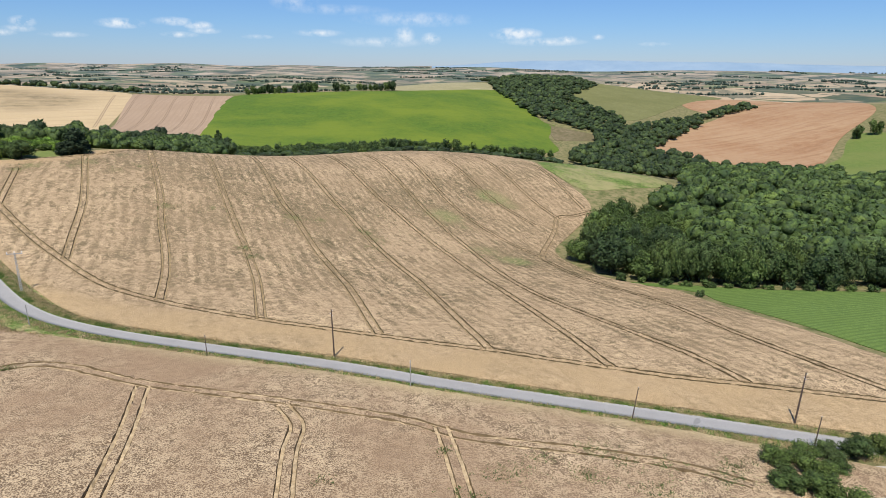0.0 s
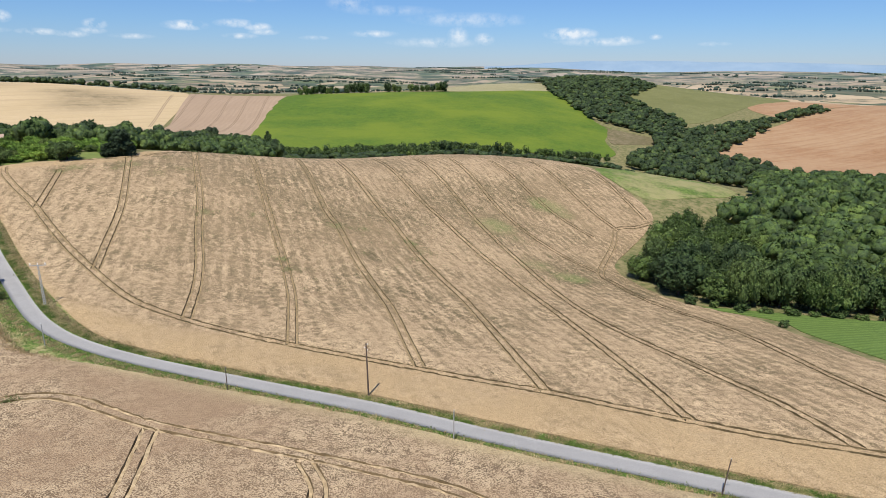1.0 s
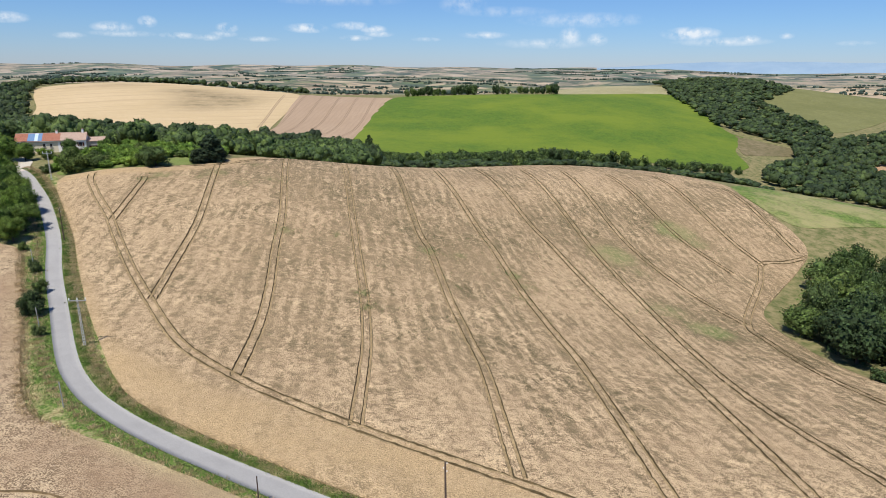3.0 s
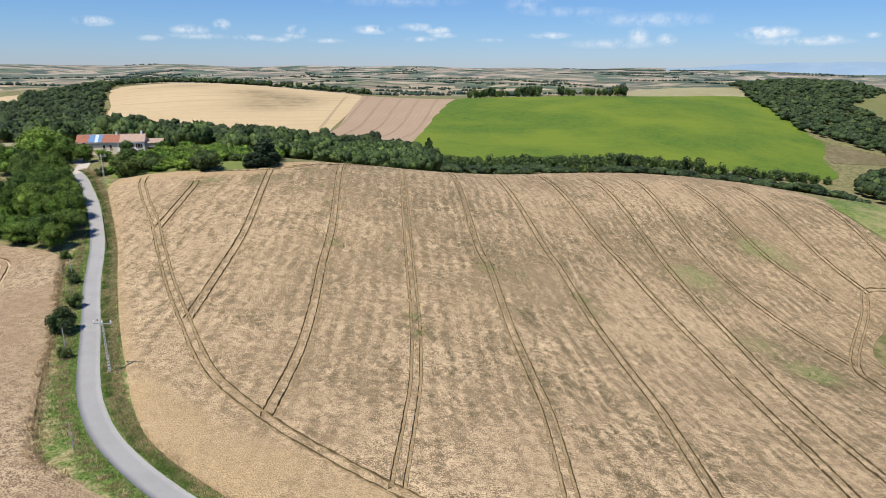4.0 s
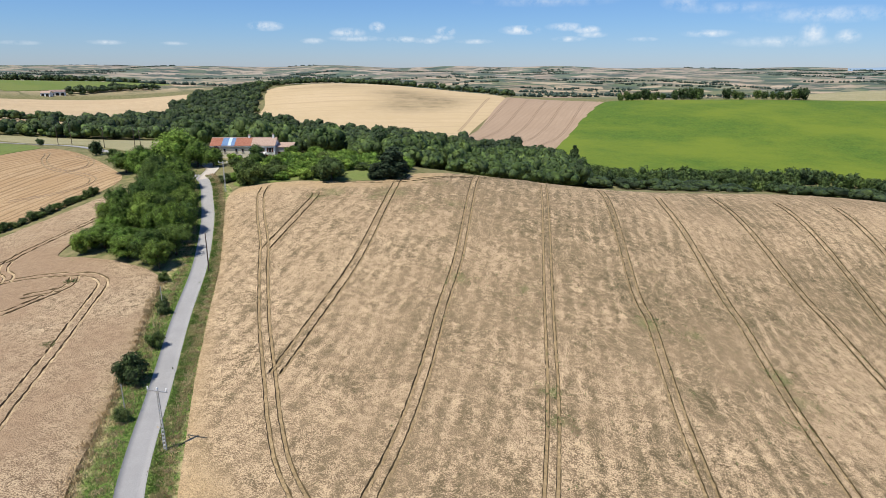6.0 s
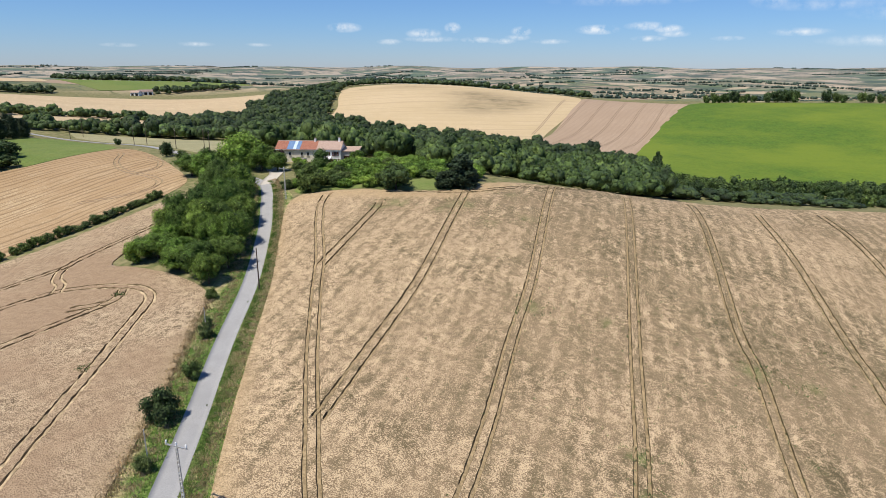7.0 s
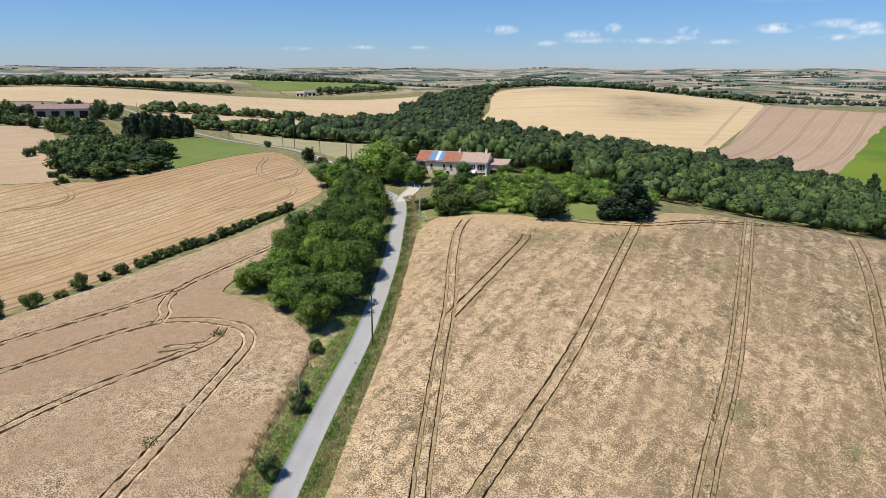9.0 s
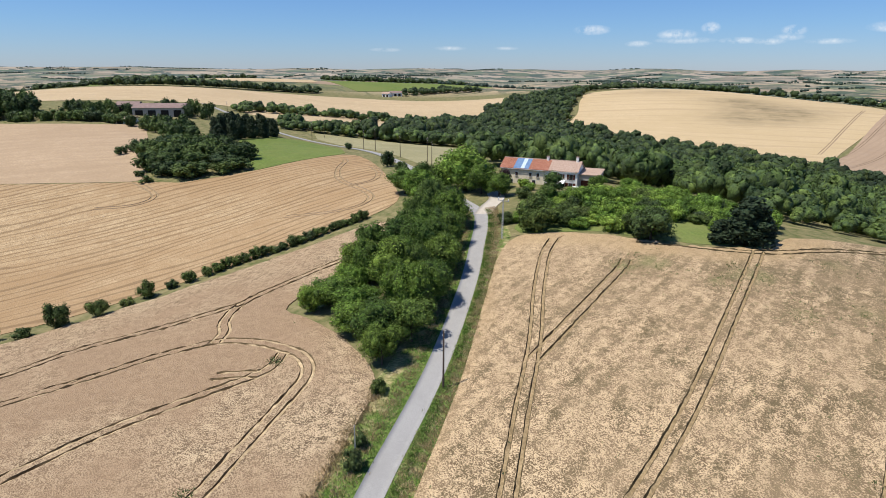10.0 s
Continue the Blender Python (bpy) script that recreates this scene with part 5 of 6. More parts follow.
# ---- grass and weeds too small to count ----
def tufts(name, spots, high, wide, mat, label, seed, blades=4, lift=0.0, lean=0.45, spread=0.12):
    rng = np.random.default_rng(seed)
    m = len(spots)
    z = land(spots[:, 0], spots[:, 1]) + lift
    vs, fs = [], []
    for b in range(blades):
        a = rng.uniform(0, 6.28, m)
        h = high * rng.uniform(0.45, 1.2, m)
        w = wide * rng.uniform(0.6, 1.3, m)
        dx, dy = np.cos(a), np.sin(a)
        ox, oy = rng.normal(0, spread, m), rng.normal(0, spread, m)
        x, y = spots[:, 0] + ox, spots[:, 1] + oy
        lx, ly = rng.normal(0, lean, m) * h, rng.normal(0, lean, m) * h
        vs.append(np.stack([np.stack([x - dx * w, y - dy * w, z - 0.05], 1), np.stack([x + dx * w, y + dy * w, z - 0.05], 1), np.stack([x + lx + dx * w * .5, y + ly + dy * w * .5, z + h], 1), np.stack([x + lx - dx * w * .6, y + ly - dy * w * .6, z + h * 0.9], 1)], 1).reshape(-1, 3))
        fs.append(np.arange(4 * m).reshape(m, 4) + 4 * m * b)
    ob = new(name, fast_mesh(name, np.vstack(vs), np.vstack(fs), mat))
    return tagged(ob, label, "grass", kind="stuff")


g_rng = np.random.default_rng(12)
side = road_line[(road_line[:, 0] < 90) & (road_line[:, 0] > -170)]
spots = []
for lo, hi, n in ((1.6, 2.75, 115), (-2.5, -1.6, 30)):
    for k in range(len(side) - 1):
        u, o = g_rng.uniform(0, 1, n), g_rng.uniform(lo, hi, n)
        tx, ty = (side[k + 1] - side[k]) / np.linalg.norm(side[k + 1] - side[k])
        p = side[k] + np.outer(u, side[k + 1] - side[k]) - np.outer(o, (-ty, tx))
        spots.append(p)
tufts("verge_grass", np.vstack(spots), 0.27, 0.03, GRASS_BLADE, "tall uneven green and dry grass beside the road", 13)
wide_spots, _ = scatter([(-70, 90.5), (-78, 96.5), (-99, 116), (-117, 131.5), (-119, 138), (-104, 125), (-88, 109), (-78, 100.5), (-70, 94.5)], 0.38, 14)
tufts("verge_grass", wide_spots, 0.28, 0.035, GRASS_BLADE, "long rough grass on a broad verge", 15)
edge_a = offset(side, -3.3)
spots = np.vstack([edge_a + g_rng.normal(0, 0.55, edge_a.shape) for _ in range(110)] + [offset(side, 3.0) + g_rng.normal(0, 0.5, edge_a.shape) for _ in range(70)])
tufts("straw_edge", spots, 0.32, 0.03, STRAW_BLADE, "straggling straw along the edge of the wheat", 16)


rim_line = smooth_line([(-62, 87.5), (-70, 90), (-79, 97.5), (-86, 104), (-99, 116.5), (-107.5, 124), (-119, 134.6)], 2.0)
tufts("straw_edge", np.vstack([rim_line + g_rng.normal(0, 0.5, rim_line.shape) for _ in range(70)]), 0.5, 0.035, STRAW_BLADE, "straggling straw along the edge of the wheat", 26)


def weed_spots(blobs, n, seed):
    rng = np.random.default_rng(seed)
    return np.vstack([np.column_stack([rng.normal(x, r, int(n * r * w)), rng.normal(y, r * 0.8, int(n * r * w))]) for x, y, r, w in blobs])


tufts("field_weeds", weed_spots([b for b in WEED_BLOBS if b[3] > 0.65], 40, 17), 0.16, 0.06, WEED_LEAF, "green weeds growing through the ripe wheat", 18, lift=0.4, lean=0.8)
tufts("field_weeds", weed_spots([(7.5, 56.5, 1.6, 1), (16, 57, 1.2, 1), (11, 60, 1.0, .6), (20, 60.5, 1.4, .5), (25, 59, 1.5, .5), (3, 52, 1.2, .6), (31, 57, 1.2, .5), (-12, 53, 0.8, .6), (0, 60, 0.7, .8), (18, 62.8, 1.2, .8), (23, 55, 1.5, .6), (-112, 112, .6, .6), (-133, 126, .7, .8), (-59, 76, .6, .5), (34, 60, 1.6, .8)], 90, 19), 0.22, 0.06, WEED_LEAF, "green weeds in the trampled wheat", 20, lift=0.35, lean=0.8)


# ---- buildings and poles ----
def part(name, bm, mat, parent, label=""):
    me = bpy.data.meshes.new(name)
    bm.to_mesh(me)
    bm.free()
    me.materials.append(mat)
    ob = new(name, me)
    ob.parent = parent
    if label:
        ob["label"] = label
    return ob


def box(x0, y0, z0, x1, y1, z1, bevel=0.0):
    bm = bmesh.new()
    bmesh.ops.create_cube(bm, size=1)
    for v in bm.verts:
        v.co = ((x0 + x1) / 2 + v.co.x * (x1 - x0), (y0 + y1) / 2 + v.co.y * (y1 - y0), (z0 + z1) / 2 + v.co.z * (z1 - z0))
    if bevel:
        bmesh.ops.bevel(bm, geom=list(bm.edges), offset=bevel, segments=1, affect="EDGES")
    return bm


def rod(bm, a, b, ra, rb, sides=8):
    a, b = Vector(a), Vector(b)
    d = b - a
    ret = bmesh.ops.create_cone(bm, cap_ends=True, segments=sides, radius1=ra, radius2=rb, depth=d.length)
    m = Matrix.Translation((a + b) / 2) @ d.to_track_quat("Z", "Y").to_matrix().to_4x4()
    bmesh.ops.transform(bm, matrix=m, verts=ret["verts"])
    return bm


def prism(profile, x0, x1):
    """A y-z outline drawn out along x."""
    bm = bmesh.new()
    a = [bm.verts.new((x0, y, z)) for y, z in profile]
    b = [bm.verts.new((x1, y, z)) for y, z in profile]
    n = len(profile)
    for i in range(n):
        bm.faces.new((a[i], a[(i + 1) % n], b[(i + 1) % n], b[i]))
    bm.faces.new(a[::-1])
    bm.faces.new(b)
    bmesh.ops.recalc_face_normals(bm, faces=list(bm.faces))
    return bm


RENDER_WALL = plain_material("cream_render", (0.70, 0.61, 0.46), (0.80, 0.72, 0.58), 1.4, bump_d=0.01)
WHITE_WALL = plain_material("white_render", (0.84, 0.81, 0.76), (0.9, 0.87, 0.83), 1.4, bump_d=0.01)
GREY_WALL = plain_material("grey_render", (0.36, 0.33, 0.30), (0.48, 0.45, 0.41), 1.2, bump_d=0.01)
SHUTTER = plain_material("dark_red_shutter", (0.085, 0.03, 0.022), (0.13, 0.045, 0.032), 4.0, bump_d=0.005)
# near-black colour that stands for the shade inside buildings
ROOM_SHADE = plain_material("interior_shade", (0.02, 0.018, 0.016), (0.035, 0.03, 0.028), 2.0)
TARP_BLUE = plain_material("blue_tarpaulin", (0.11, 0.19, 0.33), (0.17, 0.26, 0.40), 1.5, rough=0.45, bump_d=0.03)
TARP_WHITE = plain_material("white_sheet", (0.42, 0.52, 0.62), (0.56, 0.64, 0.72), 1.5, rough=0.45, bump_d=0.03)
CANVAS = plain_material("white_canvas", (0.80, 0.79, 0.76), (0.88, 0.87, 0.85), 2.0, bump_d=0.01)
POOL_BLUE = plain_material("pool_blue", (0.03, 0.16, 0.50), (0.05, 0.22, 0.60), 2.0, rough=0.35, bump_d=0.01)
ROOF_METAL = plain_material("rusty_sheet_roof", (0.21, 0.145, 0.125), (0.31, 0.225, 0.20), 0.8, rough=0.6, bump_d=0.02)
CONCRETE = plain_material("pole_concrete", (0.36, 0.35, 0.33), (0.50, 0.49, 0.46), 5.0, bump_d=0.01)


def glass_build(nt, bsdf):
    bsdf.inputs["Base Color"].default_value = (0.03, 0.035, 0.04, 1)
    bsdf.inputs["Roughness"].default_value = 0.08
    bsdf.inputs["Specular IOR Level"].default_value = 0.6


WINDOW_GLASS = material("window_glass", glass_build)


def tile_material(name, a, b, c):
    def build(nt, bsdf):
        p = place(nt)
        n1 = fractal(nt, p, 3.5, 5.0, 0.75)
        col = ramp(nt, n1, [(0.35, a), (0.52, b), (0.68, c)])
        w = nt.nodes.new("ShaderNodeTexWave")
        w.wave_type, w.bands_direction = "BANDS", "X"
        w.inputs["Scale"].default_value = 0.314 / 0.24
        nt.links.new(p, w.inputs["Vector"])
        col = mix(nt, ramp(nt, w.outputs["Fac"], [(0.0, grey(0.45)), (0.5, grey(0.0))]), col, a)
        nt.links.new(col, bsdf.inputs["Base Color"])
        bsdf.inputs["Roughness"].default_value = 0.85
        bump(nt, bsdf, w.outputs["Fac"], 0.8, 0.05)
    return material(name, build)


TILE_RED = tile_material("old_red_tiles", (0.19, 0.075, 0.05), (0.36, 0.15, 0.095), (0.46, 0.27, 0.19))
TILE_PALE = tile_material("faded_tiles", (0.30, 0.20, 0.15), (0.44, 0.32, 0.25), (0.55, 0.43, 0.35))

# farmhouse: local x along the front, y to the back
house = new("farmhouse")
house.matrix_basis = pose(-193.6, 203.1, land1(-184, 211) - 0.75, 0, 0, 36.3)
H_LEN, H_DEEP, H_EAVE, H_RIDGE = 20.6, 7.4, 4.75, 6.75
wall = part("wall", prism([(0, -0.6), (H_DEEP, -0.6), (H_DEEP, H_EAVE), (H_DEEP / 2, H_RIDGE - 0.12), (0, H_EAVE)], 0, 12.2), RENDER_WALL, house, "cream rendered stone wall")
part("wall", prism([(-0.02, -0.6), (H_DEEP + 0.02, -0.6), (H_DEEP + 0.02, H_EAVE + 0.05), (H_DEEP / 2, H_RIDGE - 0.08), (-0.02, H_EAVE + 0.05)], 12.2, H_LEN), WHITE_WALL, house, "whitewashed end of the house")


def slope(x0, x1, front, thick, lift=0.0, over=0.35):
    y0, y1 = (-over, H_DEEP / 2) if front else (H_DEEP + over, H_DEEP / 2)
    z0 = H_EAVE - over * (H_RIDGE - H_EAVE) / (H_DEEP / 2) + lift
    return prism([(y0, z0), (y1, H_RIDGE + lift), (y1, H_RIDGE + lift + thick), (y0, z0 + thick)], x0, x1)


for x0, x1, mat, lab in ((-0.3, 3.6, TILE_RED, "old red clay tiles"), (3.6, 7.9, TILE_RED, "old red clay tiles"), (7.9, 13.0, TILE_RED, "old red clay tiles"), (13.0, H_LEN + 0.3, TILE_PALE, "faded pale clay tiles")):
    for front in (True, False):
        part("roof", slope(x0, x1, front, 0.16), mat, house, lab)
for x0, x1, mat, lab in ((3.5, 5.5, TARP_BLUE, "blue roof tarpaulin"), (5.5, 6.5, TARP_WHITE, "pale roof sheet"), (6.5, 7.7, TARP_BLUE, "blue roof tarpaulin")):
    part("roof_sheet", slope(x0, x1, True, 0.03, 0.17), mat, house, lab)
ridge_bm = bmesh.new()
rod(ridge_bm, (-0.3, H_DEEP / 2, H_RIDGE + 0.12), (H_LEN + 0.3, H_DEEP / 2, H_RIDGE + 0.12), 0.14, 0.14)
part("ridge", ridge_bm, TILE_PALE, house)
for cx, ch in ((11.8, 1.0), (19.6, 1.25)):
    ch_ob = part("chimney", box(cx - 0.3, H_DEEP / 2 - 0.35, H_RIDGE - 0.3, cx + 0.3, H_DEEP / 2 + 0.35, H_RIDGE + ch), WHITE_WALL, house)
    part("chimney_cap", box(cx - 0.38, H_DEEP / 2 - 0.43, H_RIDGE + ch, cx + 0.38, H_DEEP / 2 + 0.43, H_RIDGE + ch + 0.1), TILE_PALE, ch_ob)


def opening(x, z0, z1, half, shutters=True, name="window"):
    win = part(name, box(x - half - 0.08, -0.07, z0 - 0.06, x + half + 0.08, -0.024, z1 + 0.08), WHITE_WALL, house)
    part("pane", box(x - half, -0.09, z0, x + half, -0.072, z1), WINDOW_GLASS, win)
    part("mullion", box(x - 0.035, -0.115, z0, x + 0.035, -0.092, z1), SHUTTER, win)
    part("sill", box(x - half - 0.12, -0.2, z0 - 0.14, x + half + 0.12, -0.072, z0 - 0.065), GREY_WALL, win)
    if shutters:
        for sx in (x - half * 2 - 0.1, x + half + 0.1):
            part("shutter", box(sx, -0.12, z0, sx + half, -0.075, z1), SHUTTER, win, "dark red wooden shutter")


for x in (1.2, 4.4, 8.2, 10.2):
    opening(x, 2.7, 3.7, 0.34, False)
for x in (14.0, 19.0):
    opening(x, 2.6, 4.0, 0.46)
opening(16.4, 2.8, 3.9, 0.4)
for x in (16.9, 19.0):
    opening(x, 0.1, 1.75, 0.55, True, "door")
opening(3.0, 0.6, 1.7, 0.4, False)
opening(9.2, 0.3, 1.8, 0.45, False)
awn = part("awning", prism([(-2.3, 1.75), (-0.1, 2.45), (-0.1, 2.52), (-2.3, 1.82)], 14.4, 17.6), CANVAS, house, "white canvas awning")
for x in (14.5, 17.5):
    arm = bmesh.new()
    rod(arm, (x, -0.1, 1.9), (x, -2.2, 1.76), 0.03, 0.03, 6)
    part("awning_arm", arm, STEEL, awn)
gut = bmesh.new()
rod(gut, (-0.2, -0.42, H_EAVE - 0.25), (H_LEN + 0.2, -0.42, H_EAVE - 0.25), 0.07, 0.07, 6)
part("gutter", gut, STEEL, house)
tagged(house, "long cream farmhouse with red tiles and blue roof sheets", "farmhouse")

barn = new("lean_to_barn")
barn.matrix_basis = house.matrix_basis @ pose(H_LEN + 0.03, 1.3, 0)
for a in ((0, 0, -0.6, 0.6, 0.35, 3.9), (4.2, 0, -0.6, 5.2, 0.35, 3.9), (0.6, 0, 2.5, 4.2, 0.35, 3.9)):
    part("front_wall", box(*a), GREY_WALL, barn)
part("back_wall", box(0, 5.6, -0.6, 5.2, 5.9, 4.3), GREY_WALL, barn)
part("side_wall", box(4.9, 0.35, -0.6, 5.2, 5.6, 3.9), GREY_WALL, barn)
# floor coloured near-black for the shade inside
part("dark_floor", box(0.1, 0.4, -0.5, 4.9, 5.6, 0.12), ROOM_SHADE, barn)
part("roof", prism([(-0.3, 3.92), (6.2, 4.75), (6.2, 4.9), (-0.3, 4.07)], -0.02, 5.5), TILE_PALE, barn, "faded pale tiles")
# dark board added in the open bay in place of its inner shade
part("doors", box(0.6, 0.42, -0.3, 4.2, 0.5, 2.4), SHUTTER, barn, "dark board for the shade in the open bay")
tagged(barn, "grey lean-to barn with wide dark doorway beside the farmhouse", "barn")

# above-ground pool and clutter in the yard
pool = new("garden_pool")
pool.location = (-165.5, 203.5, land1(-165.5, 203.5))
bm = bmesh.new()
bmesh.ops.create_cone(bm, cap_ends=True, segments=28, radius1=2.1, radius2=2.1, depth=1.1, matrix=Matrix.Translation((0, 0, 0.5)))
part("pool_wall", bm, POOL_BLUE, pool)
bm = bmesh.new()
bmesh.ops.create_circle(bm, cap_ends=True, segments=28, radius=1.95, matrix=Matrix.Translation((0, 0, 1.06)))
part("cover", bm, TARP_BLUE, pool)
tagged(pool, "round blue above-ground pool in the garden", "pool")
for x, y, s, mat, lab in ((-173.5, 212, 0.8, CANVAS, "white plastic garden table in the yard"), (-171.6, 213.5, 0.6, CANVAS, "small white plastic table in the yard")):
    ob = new("garden_table" if s > 0.7 else "side_table")
    ob.location = (x, y, land1(x, y) + 0.02)
    part("top", box(-s, -s * 0.7, 0.68, s, s * 0.7, 0.74, 0.02), mat, ob)
    for sx in (-1, 1):
        for sy in (-1, 1):
            part("leg", box(sx * s * 0.8 - 0.03, sy * s * 0.5 - 0.03, 0, sx * s * 0.8 + 0.03, sy * s * 0.5 + 0.03, 0.68), mat, ob)
    tagged(ob, lab, "table")


def shed(name, x, y, turn, length, deep, eave, ridge, wall_mat, roof_mat, label, category, bays=4):
    ob = new(name)
    ob.matrix_basis = pose(x, y, land1(x, y) - 0.2, 0, 0, turn)
    part("wall", prism([(-deep / 2, -0.8), (deep / 2, -0.8), (deep / 2, eave), (0, ridge - 0.1), (-deep / 2, eave)], -length / 2, length / 2), wall_mat, ob)
    for sgn in (-1, 1):
        y0 = sgn * (deep / 2 + 0.5)
        z0 = eave - 0.5 * (ridge - eave) / (deep / 2)
        part("roof", prism([(y0, z0), (0, ridge), (0, ridge + 0.14), (y0, z0 + 0.14)], -length / 2 - 0.4, length / 2 + 0.4), roof_mat, ob)
    for k in range(bays):
        bx = -length / 2 + (k + 0.5) * length / bays
        # thin dark sheet on the solid wall, painted shade of an open bay
        d = part("door", box(bx - length / bays * 0.3, -deep / 2 - 0.05, -0.4, bx + length / bays * 0.3, -deep / 2 - 0.01, eave * 0.72), ROOM_SHADE, ob, "near-black panel for the shade of an open bay")
    return tagged(ob, label, category)


shed("farm_barn", -441, 143, 68, 27, 13, 4.6, 6.6, GREY_WALL, ROOF_METAL, "long farm barn with rusty brown sheet roof", "barn")
shed("farm_shed", -407, 123.5, 70, 9, 7, 2.4, 3.6, WHITE_WALL, TILE_PALE, "low white shed with pale orange roof behind a hedge", "shed", 2)
shed("farm_store", -460, 128, 68, 12, 9, 4.0, 5.6, GREY_WALL, ROOF_METAL, "smaller grey farm store beside the barn", "shed", 2)
shed("far_house", -806, 455, 60, 16, 9, 4.2, 6.2, WHITE_WALL, ROOF_METAL, "white house with a dark roof far across the wheat", "house", 3)
shed("far_house", -800, 440, 40, 10, 8, 4.0, 6.0, WHITE_WALL, TILE_PALE, "small white house far across the wheat", "house", 2)


def wood_pole(name, x, y, high, lean=(0, 0), label="", fittings=True, r=0.13):
    ob = new(name)
    ob.location = (x, y, land1(x, y))
    bm = bmesh.new()
    rod(bm, (0, 0, -0.5), (lean[0], lean[1], high), r, r * 0.68, 10)
    part("shaft", bm, WOOD, ob)
    if fittings:
        for dz, dx in ((0.25, 0.16), (0.7, -0.16), (1.1, 0.16)):
            bm = bmesh.new()
            rod(bm, (lean[0], lean[1], high - dz), (lean[0] + dx, lean[1] + dx * 0.4, high - dz + 0.04), 0.02, 0.02, 6)
            br = part("bracket", bm, STEEL, ob)
            bm = bmesh.new()
            rod(bm, (lean[0] + dx, lean[1] + dx * 0.4, high - dz), (lean[0] + dx, lean[1] + dx * 0.4, high - dz + 0.16), 0.05, 0.035, 8)
            part("insulator", bm, GLAZE, br)
    return tagged(ob, label or "tall dark wooden utility pole on the grass verge", "pole", "wooden poles")


wood_pole("utility_pole", -16.6, 87.1, 8.0, (-0.15, 0.0))
wood_pole("utility_pole", 47.2, 72.3, 7.6, (0.35, 0.1), "tall dark utility pole leaning slightly beside the road")
wood_pole("utility_pole", -114.6, 141.5, 7.4, (0.05, 0.0))
for x, y, h in ((-352, 200.5, 9), (-362, 210, 9.5), (-289, 207, 9), (-294, 204, 8), (-233, 203, 8), (-240, 205, 8.5), (-258, 203.5, 8), (-440, 178, 9)):
    wood_pole("lane_pole", x, y, h, (0, 0), "wooden utility pole along the far lane")


def thin_post(x, y, high, dark, lean, label, arm=False):
    ob = new("telephone_post")
    ob.location = (x, y, land1(x, y))
    bm = bmesh.new()
    rod(bm, (0, 0, -0.3), (*lean, high), 0.075, 0.055, 8)
    part("shaft", bm, WOOD if dark else STEEL, ob)
    bm = bmesh.new()
    rod(bm, (*lean, high), (*lean, high + 0.06), 0.065, 0.02, 8)
    part("cap", bm, STEEL, ob)
    if arm:
        bm = bmesh.new()
        rod(bm, (*lean, high - 0.35), (lean[0] + 0.7, lean[1] + 0.1, high - 0.45), 0.035, 0.025, 6)
        part("arm", bm, WOOD, ob)
        bm = bmesh.new()
        rod(bm, (-1.15, -0.25, 0.35), (-0.25, -0.1, -0.05), 0.07, 0.07, 6)
        part("stay", bm, WOOD, ob)
    else:
        bm = bmesh.new()
        rod(bm, (lean[0] - 0.12, lean[1], high - 0.3), (lean[0] + 0.12, lean[1], high - 0.3), 0.02, 0.02, 6)
        part("arm", bm, STEEL, ob)
    return tagged(ob, label, "post", "telephone posts")


thin_post(-35.2, 84.3, 3.5, True, (0, 0), "short dark wooden post at the edge of the road")
thin_post(-4.3, 77.4, 4.2, False, (0, 0), "thin grey metal telephone post beside the road")
thin_post(25.2, 71.6, 4.6, True, (0.45, 0.1), "leaning dark post with a small arm", True)
thin_post(46.2, 66.2, 4.4, True, (0.3, 0.1), "leaning dark wooden post beside a thicket")
thin_post(-67, 92.6, 3.6, False, (0, 0), "thin grey metal telephone post on the verge")
thin_post(-87.2, 108.6, 4.2, False, (0, 0), "thin grey metal telephone post on the verge")
thin_post(-108.4, 127.9, 4.2, False, (0, 0), "thin grey metal telephone post on the verge")
thin_post(-127, 143.2, 4.8, False, (0, 0), "thin grey metal post in front of the trees")


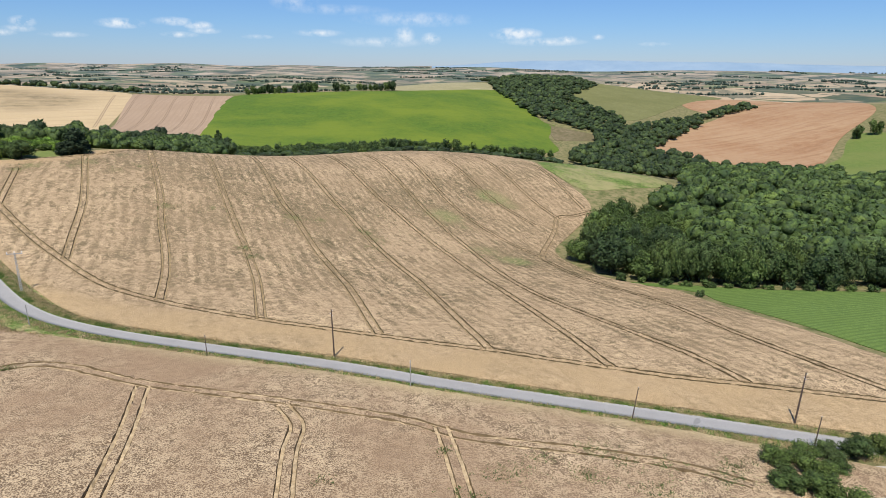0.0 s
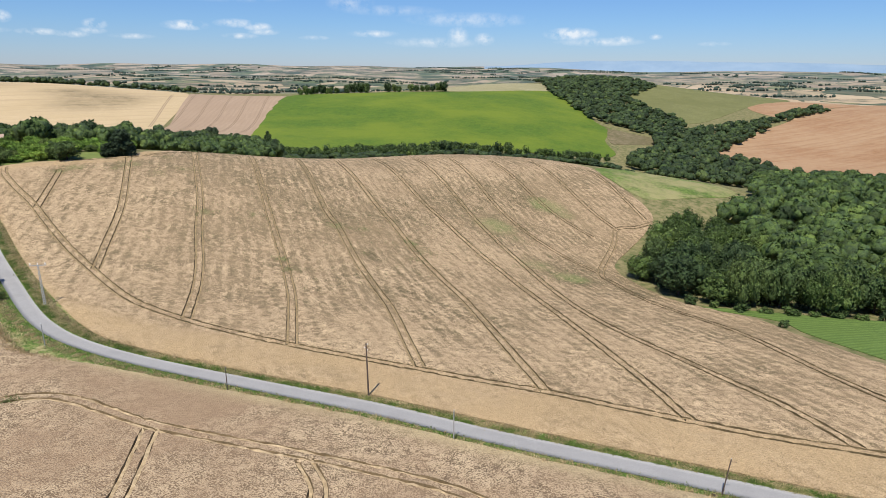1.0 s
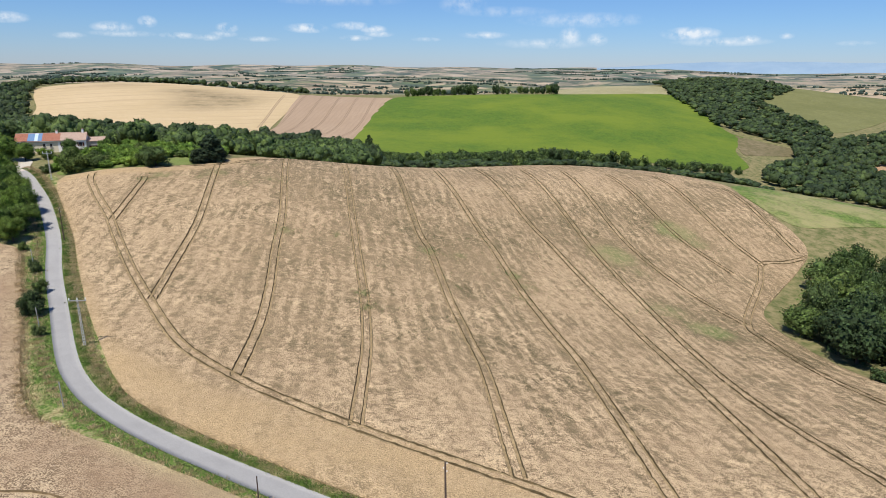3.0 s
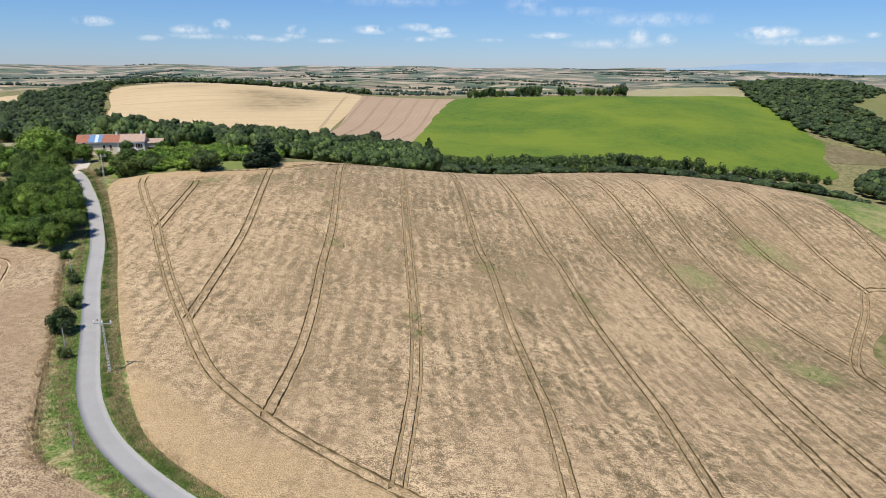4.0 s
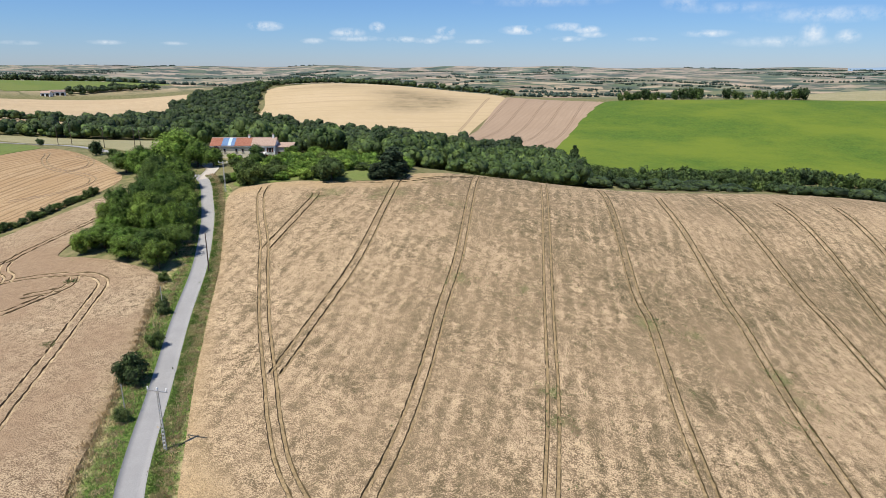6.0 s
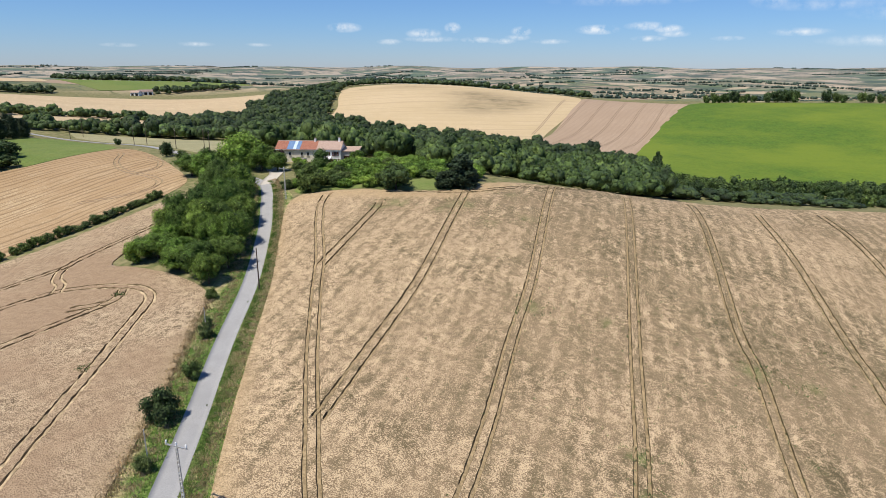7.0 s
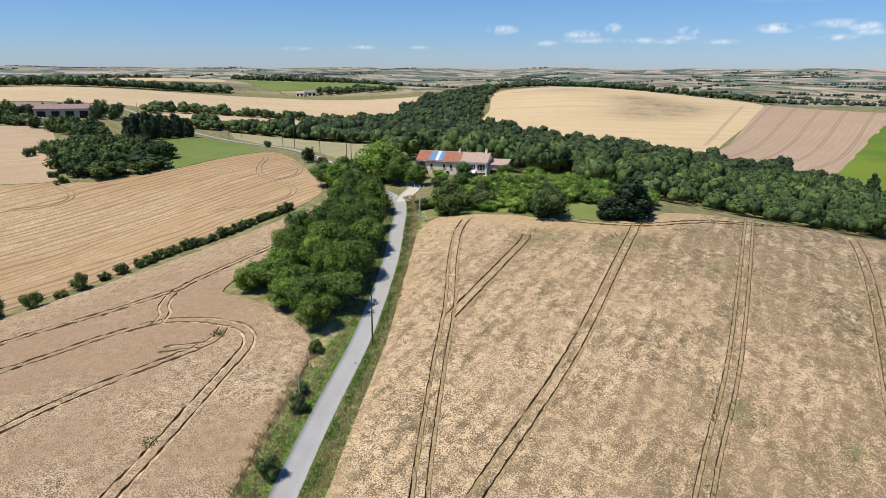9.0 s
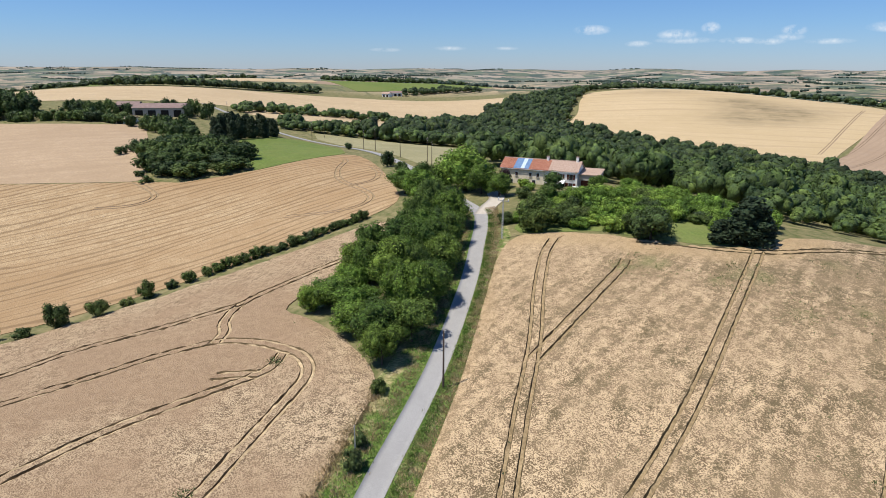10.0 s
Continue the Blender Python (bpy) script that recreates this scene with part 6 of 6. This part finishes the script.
def lattice_pole(x, y, high, turn):
    """A pierced concrete pole with a steel cross-arm and three insulators."""
    ob = new("concrete_pole")
    ob.matrix_basis = pose(x, y, land1(x, y), 0, 0, turn)
    for sx in (-1, 1):
        bm = bmesh.new()
        rod(bm, (sx * 0.17, 0, -0.4), (sx * 0.09, 0, high), 0.07, 0.05, 6)
        part("leg", bm, CONCRETE, ob)
    n = 16
    for k in range(n):
        z = high * (k + 0.5) / n
        w = 0.17 - 0.08 * z / high
        part("rung", box(-w, -0.06, z - 0.09, w, 0.06, z + 0.09), CONCRETE, ob)
    arm = part("cross_arm", box(-1.25, -0.05, high - 0.12, 1.25, 0.05, high), STEEL, ob, "galvanised steel cross-arm")
    for sx in (-1.15, 0, 1.15):
        bm = bmesh.new()
        rod(bm, (sx, 0, high), (sx, 0, high + 0.34), 0.035, 0.035, 6)
        pin = part("pin", bm, STEEL, arm)
        for dz in (0.12, 0.22, 0.32):
            bm = bmesh.new()
            rod(bm, (0, 0, 0), (0, 0, 0.07), 0.1, 0.055, 8)
            sh = part("insulator_shed", bm, GLAZE, arm)
            sh.location = (sx, 0, high + dz)
    return tagged(ob, "pierced grey concrete pole with a steel cross-arm", "pole", "concrete poles")


lattice_pole(-78, 107.6, 7.4, 20)
lattice_pole(-149.6, 173.6, 7.4, 20)

# hills on the horizon, the blue of distance haze put into their colour
hx = np.linspace(-1, 44, 200)
verts, faces = [], []
for i, a in enumerate(hx):
    rise = min(1.0, (a + 1) / 9.5) * max(0.0, 1 - max(0.0, a - 14) / 34)
    top = 44 + 36 * rise * rise * (3 - 2 * rise) * (0.93 + 0.05 * math.sin(a * 0.55 + 0.6) + 0.03 * math.sin(a * 1.7))
    for rr, zz in ((3500, 20), (3600, 40 + (top - 44) * 0.4), (3700, top)):
        verts.append((rr * math.sin(radians(a)), rr * math.cos(radians(a)), zz))
    if i:
        for k in range(2):
            b0 = (i - 1) * 3 + k
            faces.append((b0, b0 + 3, b0 + 4, b0 + 1))
HILL_HAZE = plain_material("haze_blue_hills", (0.20, 0.29, 0.385), (0.26, 0.345, 0.425), 0.006)
tagged(mesh_object("backdrop", verts, faces, HILL_HAZE), "long hills on the horizon coloured with blue haze", "hills", kind="structure")

# lay the plan out at full size
for ob in list(scene.objects):
    if ob.parent is None and ob.type in {"MESH", "EMPTY"}:
        ob.matrix_basis = Matrix.Diagonal((UNIT, UNIT, UNIT, 1)) @ ob.matrix_basis
